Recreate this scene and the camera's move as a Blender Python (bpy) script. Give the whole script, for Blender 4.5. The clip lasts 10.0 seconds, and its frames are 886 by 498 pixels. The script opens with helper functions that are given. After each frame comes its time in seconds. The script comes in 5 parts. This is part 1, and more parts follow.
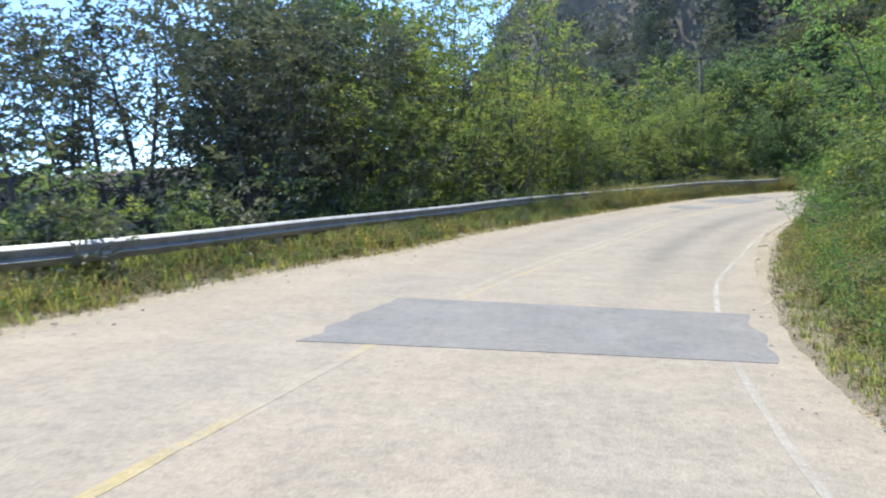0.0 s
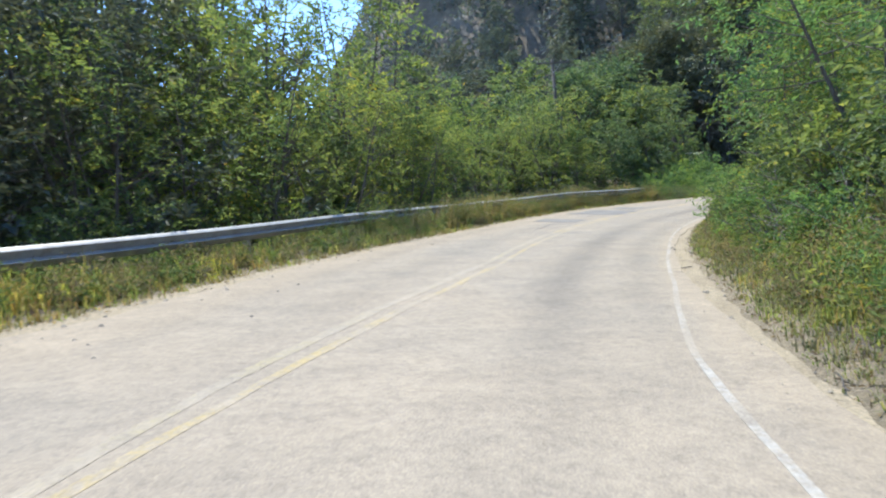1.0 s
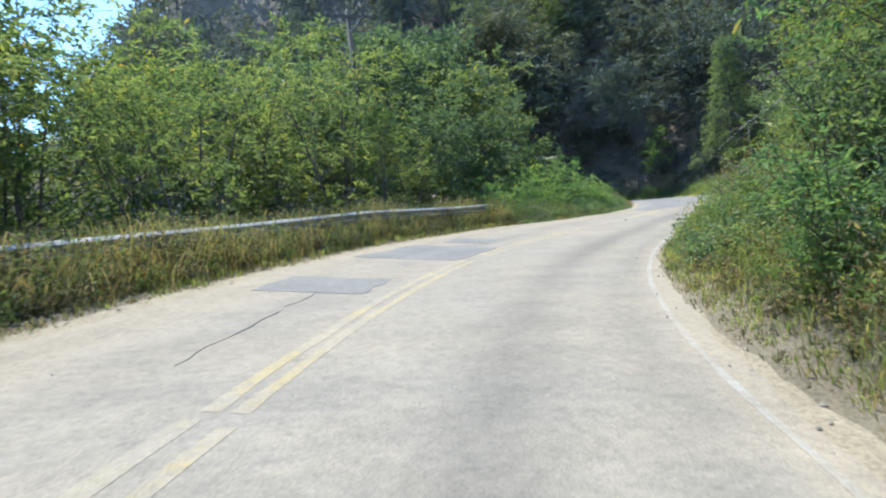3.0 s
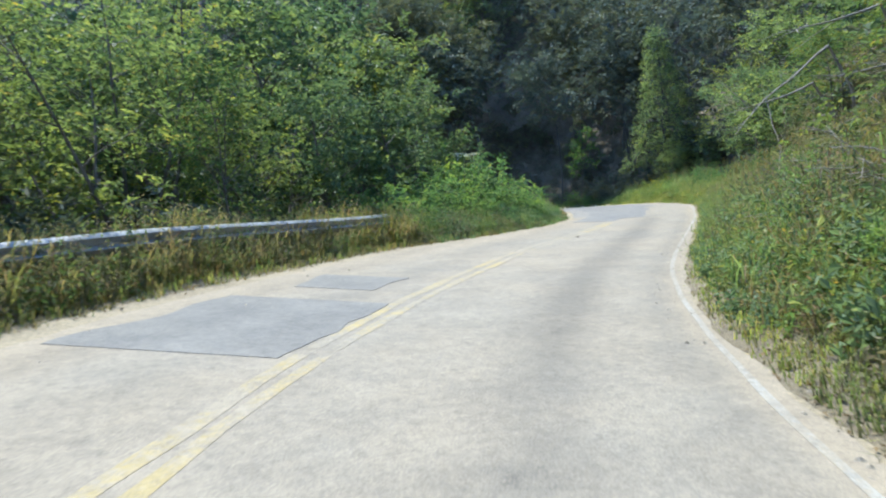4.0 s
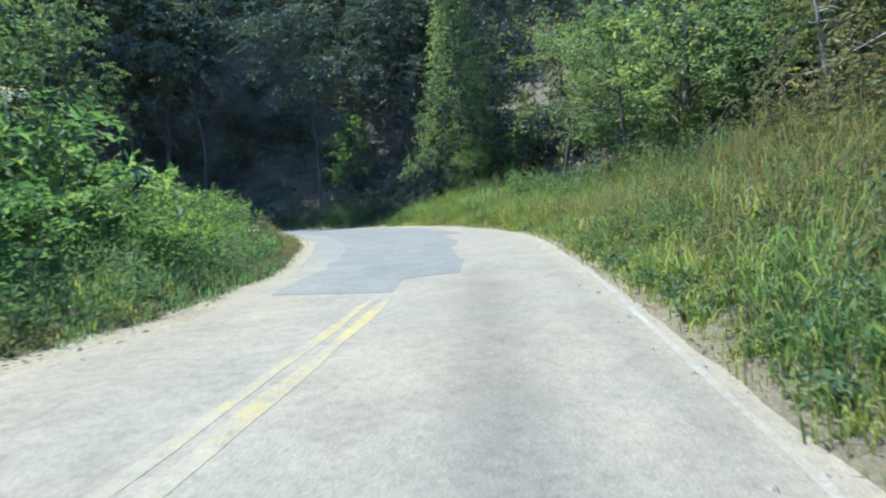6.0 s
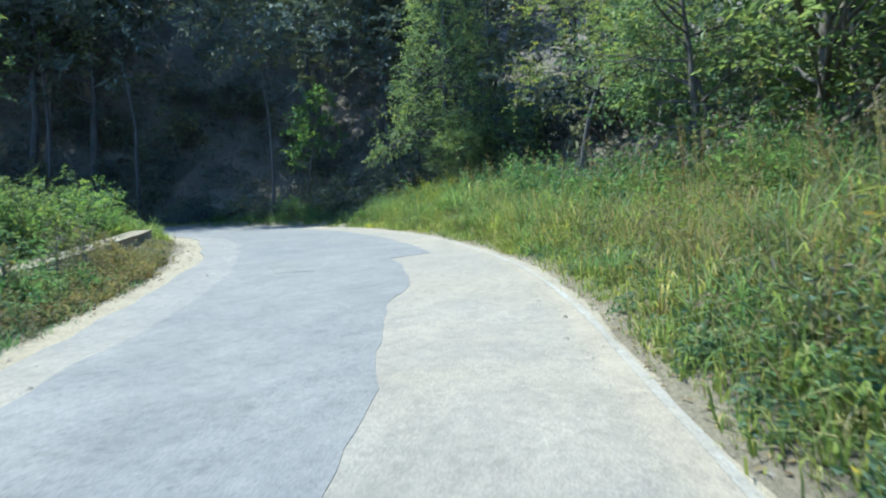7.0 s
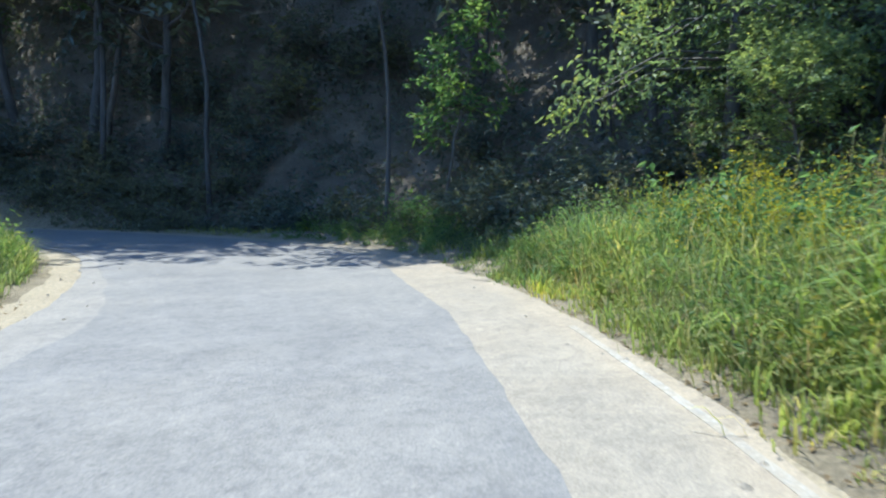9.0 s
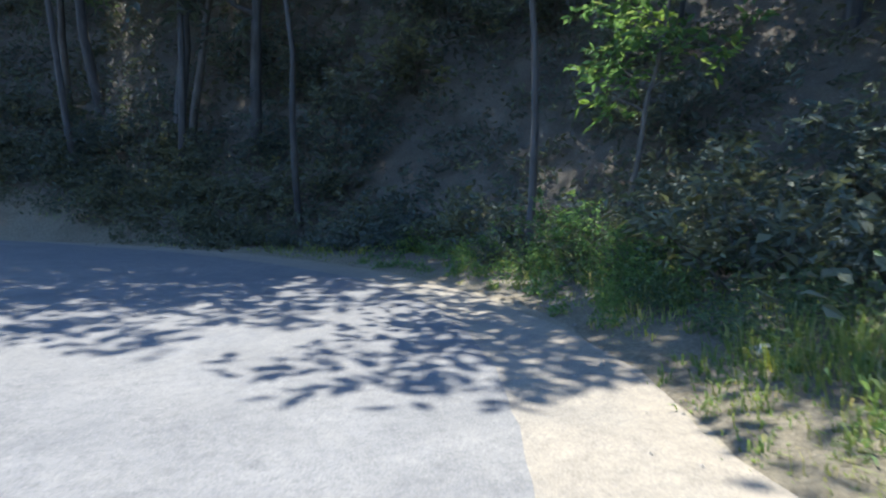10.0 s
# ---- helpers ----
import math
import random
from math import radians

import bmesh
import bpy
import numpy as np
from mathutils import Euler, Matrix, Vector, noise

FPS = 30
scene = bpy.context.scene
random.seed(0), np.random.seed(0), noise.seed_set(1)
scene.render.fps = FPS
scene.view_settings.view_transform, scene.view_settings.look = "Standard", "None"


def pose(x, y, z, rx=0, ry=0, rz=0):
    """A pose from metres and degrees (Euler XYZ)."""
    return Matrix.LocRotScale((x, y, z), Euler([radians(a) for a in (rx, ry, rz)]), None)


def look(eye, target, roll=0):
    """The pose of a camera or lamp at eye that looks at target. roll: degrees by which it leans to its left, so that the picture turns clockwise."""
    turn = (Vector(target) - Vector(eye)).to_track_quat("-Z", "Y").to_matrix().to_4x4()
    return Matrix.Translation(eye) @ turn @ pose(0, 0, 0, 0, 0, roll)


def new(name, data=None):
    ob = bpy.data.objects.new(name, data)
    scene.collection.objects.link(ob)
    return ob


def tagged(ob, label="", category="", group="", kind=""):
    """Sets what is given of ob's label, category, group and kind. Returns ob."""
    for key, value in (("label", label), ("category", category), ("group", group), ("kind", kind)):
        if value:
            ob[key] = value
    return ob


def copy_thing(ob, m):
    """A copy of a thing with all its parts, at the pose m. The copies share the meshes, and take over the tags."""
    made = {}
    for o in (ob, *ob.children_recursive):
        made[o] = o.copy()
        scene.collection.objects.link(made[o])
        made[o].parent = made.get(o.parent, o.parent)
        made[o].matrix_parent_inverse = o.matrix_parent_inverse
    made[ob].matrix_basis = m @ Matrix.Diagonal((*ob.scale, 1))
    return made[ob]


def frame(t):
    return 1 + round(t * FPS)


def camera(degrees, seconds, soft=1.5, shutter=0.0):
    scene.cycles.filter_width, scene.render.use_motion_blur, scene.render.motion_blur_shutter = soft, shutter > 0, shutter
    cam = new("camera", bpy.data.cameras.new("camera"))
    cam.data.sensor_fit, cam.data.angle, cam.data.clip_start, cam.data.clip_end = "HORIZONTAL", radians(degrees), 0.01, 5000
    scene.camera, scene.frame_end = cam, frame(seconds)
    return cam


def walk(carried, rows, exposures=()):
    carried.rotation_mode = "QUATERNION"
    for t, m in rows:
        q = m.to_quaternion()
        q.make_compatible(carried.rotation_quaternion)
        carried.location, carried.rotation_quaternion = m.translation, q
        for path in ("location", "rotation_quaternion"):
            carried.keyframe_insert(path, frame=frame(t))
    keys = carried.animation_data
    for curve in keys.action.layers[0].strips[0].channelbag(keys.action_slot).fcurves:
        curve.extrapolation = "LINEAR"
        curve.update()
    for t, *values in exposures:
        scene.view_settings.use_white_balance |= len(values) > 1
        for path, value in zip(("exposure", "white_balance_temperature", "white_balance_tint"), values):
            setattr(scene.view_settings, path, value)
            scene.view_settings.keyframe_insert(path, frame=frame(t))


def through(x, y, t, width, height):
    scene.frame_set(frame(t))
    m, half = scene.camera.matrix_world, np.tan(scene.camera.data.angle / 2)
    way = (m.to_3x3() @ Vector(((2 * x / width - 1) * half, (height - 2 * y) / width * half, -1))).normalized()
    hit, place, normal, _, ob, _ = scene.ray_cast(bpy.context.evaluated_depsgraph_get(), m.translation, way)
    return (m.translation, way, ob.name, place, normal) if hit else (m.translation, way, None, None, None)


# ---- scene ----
cam = camera(68.6, 10.0, soft=2.1, shutter=0.12)
PATH = [
    (0, (0.498, 2.792, 1.798), (0.132, 12.746, 0.910), -4.12),
    (0.5, (1.145, 6.102, 1.541), (1.910, 16.046, 0.813), -5.48),
    (1, (1.886, 9.536, 1.366), (3.678, 19.349, 0.659), -5.84),
    (1.5, (3.131, 13.349, 1.272), (5.837, 22.957, 0.664), -6.09),
    (2, (4.616, 17.200, 1.286), (8.082, 26.554, 0.582), -5.22),
    (2.5, (6.532, 21.124, 1.221), (10.500, 30.277, 0.530), -5.14),
    (2.7, (7.399, 22.581, 1.229), (11.510, 31.671, 0.534), -5.44),
    (3.8, (12.017, 29.980, 1.311), (17.306, 38.436, 0.591), -5.29),
    (4, (12.985, 31.283, 1.260), (18.516, 39.581, 0.525), -5.16),
    (4.5, (15.809, 34.403, 1.279), (21.944, 42.262, 0.507), -4.25),
    (5, (18.982, 37.371, 1.197), (25.854, 44.587, 0.360), -4.71),
    (5.5, (22.294, 39.982, 1.173), (29.858, 46.474, 0.370), -4.85),
    (6, (25.646, 42.326, 1.121), (33.606, 48.326, 0.327), -3.64),
    (6.2, (26.910, 43.103, 1.101), (34.958, 48.990, 0.345), -3.21),
    (7.3, (34.023, 47.434, 1.379), (41.935, 53.521, 0.306), -2.19),
    (7.5, (35.227, 48.338, 1.370), (43.022, 54.579, 0.355), -2.13),
    (8, (38.026, 50.794, 1.379), (45.368, 57.562, 0.348), -2.39),
    (8.5, (40.656, 53.430, 1.427), (47.397, 60.793, 0.345), -1.47),
    (9, (43.025, 56.082, 1.299), (48.986, 64.094, 0.277), -0.80),
    (9.5, (45.040, 58.998, 1.378), (50.173, 67.562, 0.329), -1.27),
    (10, (46.928, 62.025, 1.353), (50.828, 71.215, 0.293), -1.80),
]
walk(cam, [(t, look(eye, target, roll)) for t, eye, target, roll in PATH],
     exposures=[(0, 1.82, 6350, 7), (2.5, 1.90, 6100, 5), (5, 1.97, 5850, 0), (7.5, 2.05, 5500, -4), (9, 2.10, 5780, 2), (10, 2.30, 6000, 7)])

# ---------------------------------------------------------------- light
SUN_AZ, SUN_EL = 0.0, 65.0            # degrees from +y towards +x, and above the horizon
world = bpy.data.worlds.new("sky")
scene.world = world
world.use_nodes = True
wn = world.node_tree
sky = wn.nodes.new("ShaderNodeTexSky")
sky.sky_type = "NISHITA"
sky.sun_disc = False
sky.sun_elevation, sky.sun_rotation = radians(SUN_EL), radians(SUN_AZ)
sky.altitude, sky.air_density, sky.dust_density, sky.ozone_density = 3500, 1.0, 0.0, 5.5
wn.links.new(sky.outputs[0], wn.nodes["Background"].inputs[0])
wn.nodes["Background"].inputs[1].default_value = 0.15

sun = new("sun", bpy.data.lights.new("sun", "SUN"))
sun.data.energy, sun.data.angle, sun.data.color = 2.5, radians(0.55), (1.0, 0.95, 0.86)
sd = Vector((math.sin(radians(SUN_AZ)) * math.cos(radians(SUN_EL)), math.cos(radians(SUN_AZ)) * math.cos(radians(SUN_EL)), math.sin(radians(SUN_EL))))
sun.matrix_world = look(sd * 200, (0, 0, 0))


# ---------------------------------------------------------------- materials
def material(name):
    m = bpy.data.materials.new(name)
    m.use_nodes = True
    nt = m.node_tree
    return m, nt, nt.nodes["Principled BSDF"]


def ramp(nt, fac, stops):
    r = nt.nodes.new("ShaderNodeValToRGB")
    while len(r.color_ramp.elements) < len(stops):
        r.color_ramp.elements.new(0.5)
    for e, (p, c) in zip(r.color_ramp.elements, stops):
        e.position, e.color = p, (*c, 1)
    nt.links.new(fac, r.inputs[0])
    return r.outputs[0]


def noise_tex(nt, scale, detail=4, rough=0.6, coords=None, stretch=None):
    n = nt.nodes.new("ShaderNodeTexNoise")
    n.inputs["Scale"].default_value, n.inputs["Detail"].default_value, n.inputs["Roughness"].default_value = scale, detail, rough
    g = nt.nodes.new("ShaderNodeNewGeometry")
    src = g.outputs["Position"]
    if stretch:
        mp = nt.nodes.new("ShaderNodeMapping")
        mp.inputs["Scale"].default_value = stretch
        nt.links.new(src, mp.inputs[0])
        src = mp.outputs[0]
    nt.links.new(src, n.inputs["Vector"])
    return n.outputs["Fac"]


def mix(nt, a, b, fac, mode="MIX"):
    m = nt.nodes.new("ShaderNodeMix")
    m.data_type, m.blend_type = "RGBA", mode
    for socket, v in ((m.inputs[0], fac), (m.inputs[6], a), (m.inputs[7], b)):
        if isinstance(v, (int, float)):
            socket.default_value = v
        elif isinstance(v, tuple):
            socket.default_value = (*v, 1)
        else:
            nt.links.new(v, socket)
    return m.outputs[2]


def bump(nt, bsdf, height, strength, distance):
    b = nt.nodes.new("ShaderNodeBump")
    b.inputs["Strength"].default_value, b.inputs["Distance"].default_value = strength, distance
    nt.links.new(height, b.inputs["Height"])
    nt.links.new(b.outputs[0], bsdf.inputs["Normal"])


def leaf_material(name, stops, through=0.35, rough=0.5, low=(0.78, 0.84, 0.86)):
    m, nt, p = material(name)
    g = nt.nodes.new("ShaderNodeNewGeometry")
    o = nt.nodes.new("ShaderNodeObjectInfo")
    col = ramp(nt, g.outputs["Random Per Island"], stops)
    tone = ramp(nt, o.outputs["Random"], [(0, (0.80, 0.86, 0.90)), (0.5, (1, 1, 1)), (1, (1.24, 1.13, 0.86))])
    col = mix(nt, col, tone, 1.0, "MULTIPLY")
    a = nt.nodes.new("ShaderNodeAttribute")
    a.attribute_name = "sprig"
    sprig = ramp(nt, a.outputs["Fac"], [(0, (1, 1, 1)), (0.05, low), (0.5, (1, 1, 1)), (0.85, (1.2, 1.18, 1.0)), (1, (1.42, 1.27, 0.82))])
    col = mix(nt, col, sprig, 1.0, "MULTIPLY")
    blotch = ramp(nt, noise_tex(nt, 0.35, 2), [(0.3, (0.8, 0.85, 0.92)), (0.7, (1.18, 1.12, 0.98))])
    col = mix(nt, col, blotch, 1.0, "MULTIPLY")
    nt.links.new(col, p.inputs["Base Color"])
    p.inputs["Roughness"].default_value = rough + 0.12
    p.inputs["Specular IOR Level"].default_value = 0.22
    tr = nt.nodes.new("ShaderNodeBsdfTranslucent")
    warm = mix(nt, col, (1.22, 1.26, 0.82), 1.0, "MULTIPLY")
    nt.links.new(warm, tr.inputs[0])
    mx = nt.nodes.new("ShaderNodeMixShader")
    mx.inputs[0].default_value = through
    nt.links.new(p.outputs[0], mx.inputs[1])
    nt.links.new(tr.outputs[0], mx.inputs[2])
    nt.links.new(mx.outputs[0], nt.nodes["Material Output"].inputs[0])
    return m


def bark_material(name, dark, light):
    m, nt, p = material(name)
    n = noise_tex(nt, 6, 5, 0.65, stretch=(1, 1, 0.25))
    nt.links.new(ramp(nt, n, [(0.3, dark), (0.7, light)]), p.inputs["Base Color"])
    p.inputs["Roughness"].default_value = 0.9
    bump(nt, p, n, 0.6, 0.02)
    return m


def asphalt_colour(nt, low, high, stain, dust, worn=None, dusty=0.0):
    base = ramp(nt, noise_tex(nt, 1.1, 6, 0.7), [(0.25, low), (0.75, high)])
    big = ramp(nt, noise_tex(nt, 0.3, 5, 0.65), [(0.42, (0, 0, 0)), (0.66, (0.7, 0.7, 0.7))])
    base = mix(nt, base, dust, big)
    if dusty:
        base = mix(nt, base, dust, dusty)
    if worn:
        for name, tone in (("grey", (0.19, 0.189, 0.19)), ("dust", dust), ("wear", worn)):
            a = nt.nodes.new("ShaderNodeAttribute")
            a.attribute_name = name
            base = mix(nt, base, tone, a.outputs["Fac"])
    spots = ramp(nt, noise_tex(nt, 2.6, 6, 0.78), [(0.6, (0, 0, 0)), (0.74, (0.55, 0.55, 0.55))])
    base = mix(nt, base, stain, spots)
    streak = ramp(nt, noise_tex(nt, 0.9, 6, 0.7, stretch=(1.2, 1.5, 1)), [(0.35, (0.88, 0.88, 0.89)), (0.65, (1.08, 1.07, 1.06))])
    base = mix(nt, base, streak, 1.0, "MULTIPLY")
    return base


def grained(nt, base):
    gravel = ramp(nt, noise_tex(nt, 9, 5, 0.8), [(0.32, (0.80, 0.80, 0.81)), (0.5, (1, 1, 1)), (0.72, (1.16, 1.15, 1.12))])
    base = mix(nt, base, gravel, 1.0, "MULTIPLY")
    grit = ramp(nt, noise_tex(nt, 60, 3, 0.75), [(0.3, (0.68, 0.68, 0.7)), (0.7, (1.25, 1.24, 1.2))])
    return mix(nt, base, grit, 1.0, "MULTIPLY")


def asphalt_material(name, low, high, stain, dust, worn=None):
    m, nt, p = material(name)
    nt.links.new(grained(nt, asphalt_colour(nt, low, high, stain, dust, worn)), p.inputs["Base Color"])
    p.inputs["Roughness"].default_value = 0.92
    p.inputs["Specular IOR Level"].default_value = 0.25
    bump(nt, p, noise_tex(nt, 45, 4, 0.7), 0.45, 0.014)
    return m


OLD_TONES = ((0.20, 0.187, 0.165), (0.25, 0.234, 0.205), (0.135, 0.125, 0.11), (0.285, 0.245, 0.19))
OLD_ASPHALT = asphalt_material("old_bleached_asphalt", *OLD_TONES, (0.085, 0.083, 0.08))
NEW_ASPHALT = asphalt_material("grey_asphalt", (0.155, 0.152, 0.150), (0.198, 0.194, 0.19), (0.10, 0.10, 0.10), (0.215, 0.205, 0.19))
DARK_ASPHALT = asphalt_material("dark_asphalt_repair", (0.158, 0.154, 0.147), (0.2, 0.195, 0.186), (0.09, 0.088, 0.086), (0.205, 0.195, 0.178))


def paint_material(name, col, cover, dusty=0.0):
    """Road paint, worn through to the asphalt; cover is the share that is left."""
    m, nt, p = material(name)
    under = asphalt_colour(nt, *OLD_TONES, dusty=dusty)
    fine = noise_tex(nt, 16, 6, 0.8)
    big = noise_tex(nt, 0.8, 4, 0.65)
    add = nt.nodes.new("ShaderNodeMath")
    add.operation = "MULTIPLY_ADD"
    add.inputs[1].default_value = 0.9
    nt.links.new(big, add.inputs[0])
    nt.links.new(fine, add.inputs[2])
    left = ramp(nt, add.outputs[0], [(cover * 0.5 + 0.62, (1, 1, 1)), (cover * 0.5 + 0.80, (0.08, 0.08, 0.08))])
    nt.links.new(grained(nt, mix(nt, under, col, left)), p.inputs["Base Color"])
    p.inputs["Roughness"].default_value = 0.85
    bump(nt, p, noise_tex(nt, 45, 4, 0.7), 0.4, 0.012)
    return m


CRACK = asphalt_material("crack_shadow_tar", (0.08, 0.078, 0.075), (0.12, 0.117, 0.112), (0.03, 0.03, 0.03), (0.13, 0.125, 0.12))
YELLOW = paint_material("faded_yellow_paint", (0.34, 0.27, 0.125), 0.40, 0.35)
FAINT = paint_material("bleached_yellow_paint", (0.31, 0.25, 0.125), 0.42, 0.6)
GHOST = paint_material("worn_away_yellow_paint", (0.27, 0.235, 0.15), 0.3, 0.6)
WHITE = paint_material("faded_white_paint", (0.32, 0.31, 0.285), 0.3, 0.5)


def soil_material(name, stops):
    m, nt, p = material(name)
    a = noise_tex(nt, 0.6, 6, 0.7)
    c = ramp(nt, a, stops)
    g = ramp(nt, noise_tex(nt, 24, 5, 0.75), [(0.3, (0.5, 0.5, 0.47)), (0.7, (1.35, 1.3, 1.2))])
    nt.links.new(mix(nt, c, g, 1.0, "MULTIPLY"), p.inputs["Base Color"])
    p.inputs["Roughness"].default_value = 0.95
    bump(nt, p, noise_tex(nt, 12, 6, 0.7), 0.7, 0.05)
    return m


def forest_floor():
    m, nt, p = material("forest_floor")
    a = nt.nodes.new("ShaderNodeAttribute")
    a.attribute_name = "verge"
    add = nt.nodes.new("ShaderNodeMath")
    add.operation = "MULTIPLY_ADD"
    add.inputs[1].default_value = 0.6
    nt.links.new(noise_tex(nt, 2.5, 6, 0.75), add.inputs[0])
    nt.links.new(a.outputs["Fac"], add.inputs[2])
    sandy = ramp(nt, add.outputs[0], [(0.62, (0, 0, 0)), (0.92, (1, 1, 1))])
    # leaf litter, its tones lifted to hold part of the forest's pale veil
    veiled_litter = ramp(nt, noise_tex(nt, 0.6, 6, 0.7), [(0.3, (0.10, 0.088, 0.07)), (0.5, (0.16, 0.138, 0.11)), (0.7, (0.23, 0.195, 0.16))])
    sand = ramp(nt, noise_tex(nt, 0.6, 6, 0.7), [(0.3, (0.20, 0.165, 0.115)), (0.55, (0.28, 0.24, 0.175)), (0.75, (0.23, 0.185, 0.12))])
    g = ramp(nt, noise_tex(nt, 24, 5, 0.75), [(0.3, (0.5, 0.5, 0.47)), (0.7, (1.35, 1.3, 1.2))])
    nt.links.new(mix(nt, mix(nt, veiled_litter, sand, sandy), g, 1.0, "MULTIPLY"), p.inputs["Base Color"])
    p.inputs["Roughness"].default_value = 0.95
    bump(nt, p, noise_tex(nt, 9, 7, 0.8), 0.9, 0.09)
    return m


GROUND = forest_floor()
SAND = soil_material("dry_sandy_soil", [(0.3, (0.22, 0.185, 0.135)), (0.55, (0.30, 0.26, 0.195)), (0.75, (0.25, 0.205, 0.14))])
DARK_BARK = bark_material("dark_grey_bark", (0.05, 0.046, 0.042), (0.12, 0.11, 0.098))
BARK = bark_material("grey_brown_bark", (0.06, 0.05, 0.04), (0.17, 0.145, 0.115))
DEAD = bark_material("dead_grey_wood", (0.15, 0.13, 0.11), (0.30, 0.27, 0.23))
CONCRETE = soil_material("weathered_concrete", [(0.3, (0.16, 0.15, 0.135)), (0.55, (0.27, 0.26, 0.235)), (0.75, (0.36, 0.34, 0.30))])
PALE_STONE = soil_material("pale_stone", [(0.3, (0.42, 0.40, 0.36)), (0.6, (0.58, 0.56, 0.52))])
CLOD = soil_material("dark_soil", [(0.3, (0.05, 0.042, 0.032)), (0.6, (0.09, 0.072, 0.052))])
STONE = soil_material("grey_stone", [(0.3, (0.2, 0.18, 0.15)), (0.6, (0.34, 0.31, 0.27))])

m, nt, p = material("galvanised_steel")
zinc = ramp(nt, noise_tex(nt, 3, 6, 0.7), [(0.3, (0.24, 0.24, 0.236)), (0.6, (0.36, 0.36, 0.35)), (0.85, (0.22, 0.20, 0.18))])
rust = ramp(nt, noise_tex(nt, 2.2, 6, 0.75, stretch=(1, 1, 0.25)), [(0.58, (0, 0, 0)), (0.74, (0.7, 0.7, 0.7))])
nt.links.new(mix(nt, zinc, (0.15, 0.10, 0.07), rust), p.inputs["Base Color"])
bump(nt, p, noise_tex(nt, 5, 3, 0.5), 0.25, 0.02)
p.inputs["Metallic"].default_value, p.inputs["Roughness"].default_value = 0.35, 0.5
STEEL = m

LEAF_FEATHER = leaf_material("feathery_leaves", [(0, (0.105, 0.15, 0.072)), (0.4, (0.16, 0.208, 0.092)), (0.85, (0.21, 0.253, 0.108)), (0.96, (0.25, 0.262, 0.098)), (1, (0.34, 0.25, 0.085))], 0.56, 0.6)
LEAF_BROAD = leaf_material("broad_leaves", [(0, (0.078, 0.118, 0.065)), (0.5, (0.122, 0.172, 0.092)), (0.9, (0.175, 0.225, 0.12)), (1, (0.235, 0.25, 0.12))], 0.44, 0.45)
# greyed and lifted: the pale veil over the shaded forest is in these tones
LEAF_VEILED = leaf_material("veiled_forest_leaves", [(0, (0.088, 0.104, 0.09)), (0.6, (0.12, 0.138, 0.118)), (1, (0.155, 0.172, 0.138))], 0.22, 0.5)
LEAF_LIGHT = leaf_material("fresh_green_leaves", [(0, (0.085, 0.152, 0.072)), (0.5, (0.142, 0.235, 0.10)), (0.92, (0.205, 0.295, 0.125)), (1, (0.30, 0.31, 0.13))], 0.52, 0.45)
LEAF_YELLOW = leaf_material("yellowing_leaves", [(0, (0.09, 0.15, 0.06)), (0.55, (0.15, 0.215, 0.08)), (0.85, (0.21, 0.255, 0.09)), (1, (0.33, 0.27, 0.08))], 0.42, 0.55)
LEAF_LUSH = leaf_material("lush_sunlit_leaves", [(0, (0.10, 0.15, 0.09)), (0.5, (0.16, 0.225, 0.13)), (0.92, (0.23, 0.295, 0.175)), (1, (0.30, 0.32, 0.15))], 0.5, 0.4)
# blue-grey tones put the distance haze of the mountain into the leaf colour
LEAF_HAZED = leaf_material("hazed_mountain_leaves", [(0, (0.09, 0.105, 0.10)), (0.6, (0.125, 0.14, 0.13)), (1, (0.17, 0.18, 0.155))], 0.25, 0.5)
GRASS_MAT = leaf_material("mixed_grass", [(0, (0.125, 0.18, 0.075)), (0.35, (0.215, 0.28, 0.105)), (0.7, (0.30, 0.34, 0.13)), (0.9, (0.36, 0.345, 0.18)), (1, (0.44, 0.38, 0.25))], 0.55, 0.55, (0.84, 0.92, 0.86))
LUSH_GRASS = leaf_material("lush_green_grass", [(0, (0.09, 0.155, 0.085)), (0.5, (0.145, 0.235, 0.12)), (0.9, (0.22, 0.31, 0.16)), (1, (0.33, 0.34, 0.19))], 0.5, 0.5, (0.84, 0.92, 0.9))
DRY_MAT = leaf_material("dry_verge_grass", [(0, (0.10, 0.13, 0.065)), (0.35, (0.165, 0.17, 0.10)), (0.6, (0.225, 0.20, 0.14)), (0.85, (0.27, 0.225, 0.17)), (1, (0.20, 0.135, 0.105))], 0.48, 0.6)

GOLD = leaf_material("golden_flower_heads", [(0, (0.42, 0.34, 0.03)), (1, (0.62, 0.50, 0.06))], 0.4, 0.6)
PETAL = leaf_material("white_petals", [(0, (0.62, 0.62, 0.56)), (1, (0.75, 0.74, 0.68))], 0.3, 0.6)
STRAW_MAT = leaf_material("straw_grass", [(0, (0.15, 0.19, 0.08)), (0.4, (0.24, 0.23, 0.125)), (0.8, (0.31, 0.25, 0.155)), (1, (0.26, 0.17, 0.11))], 0.48, 0.6)

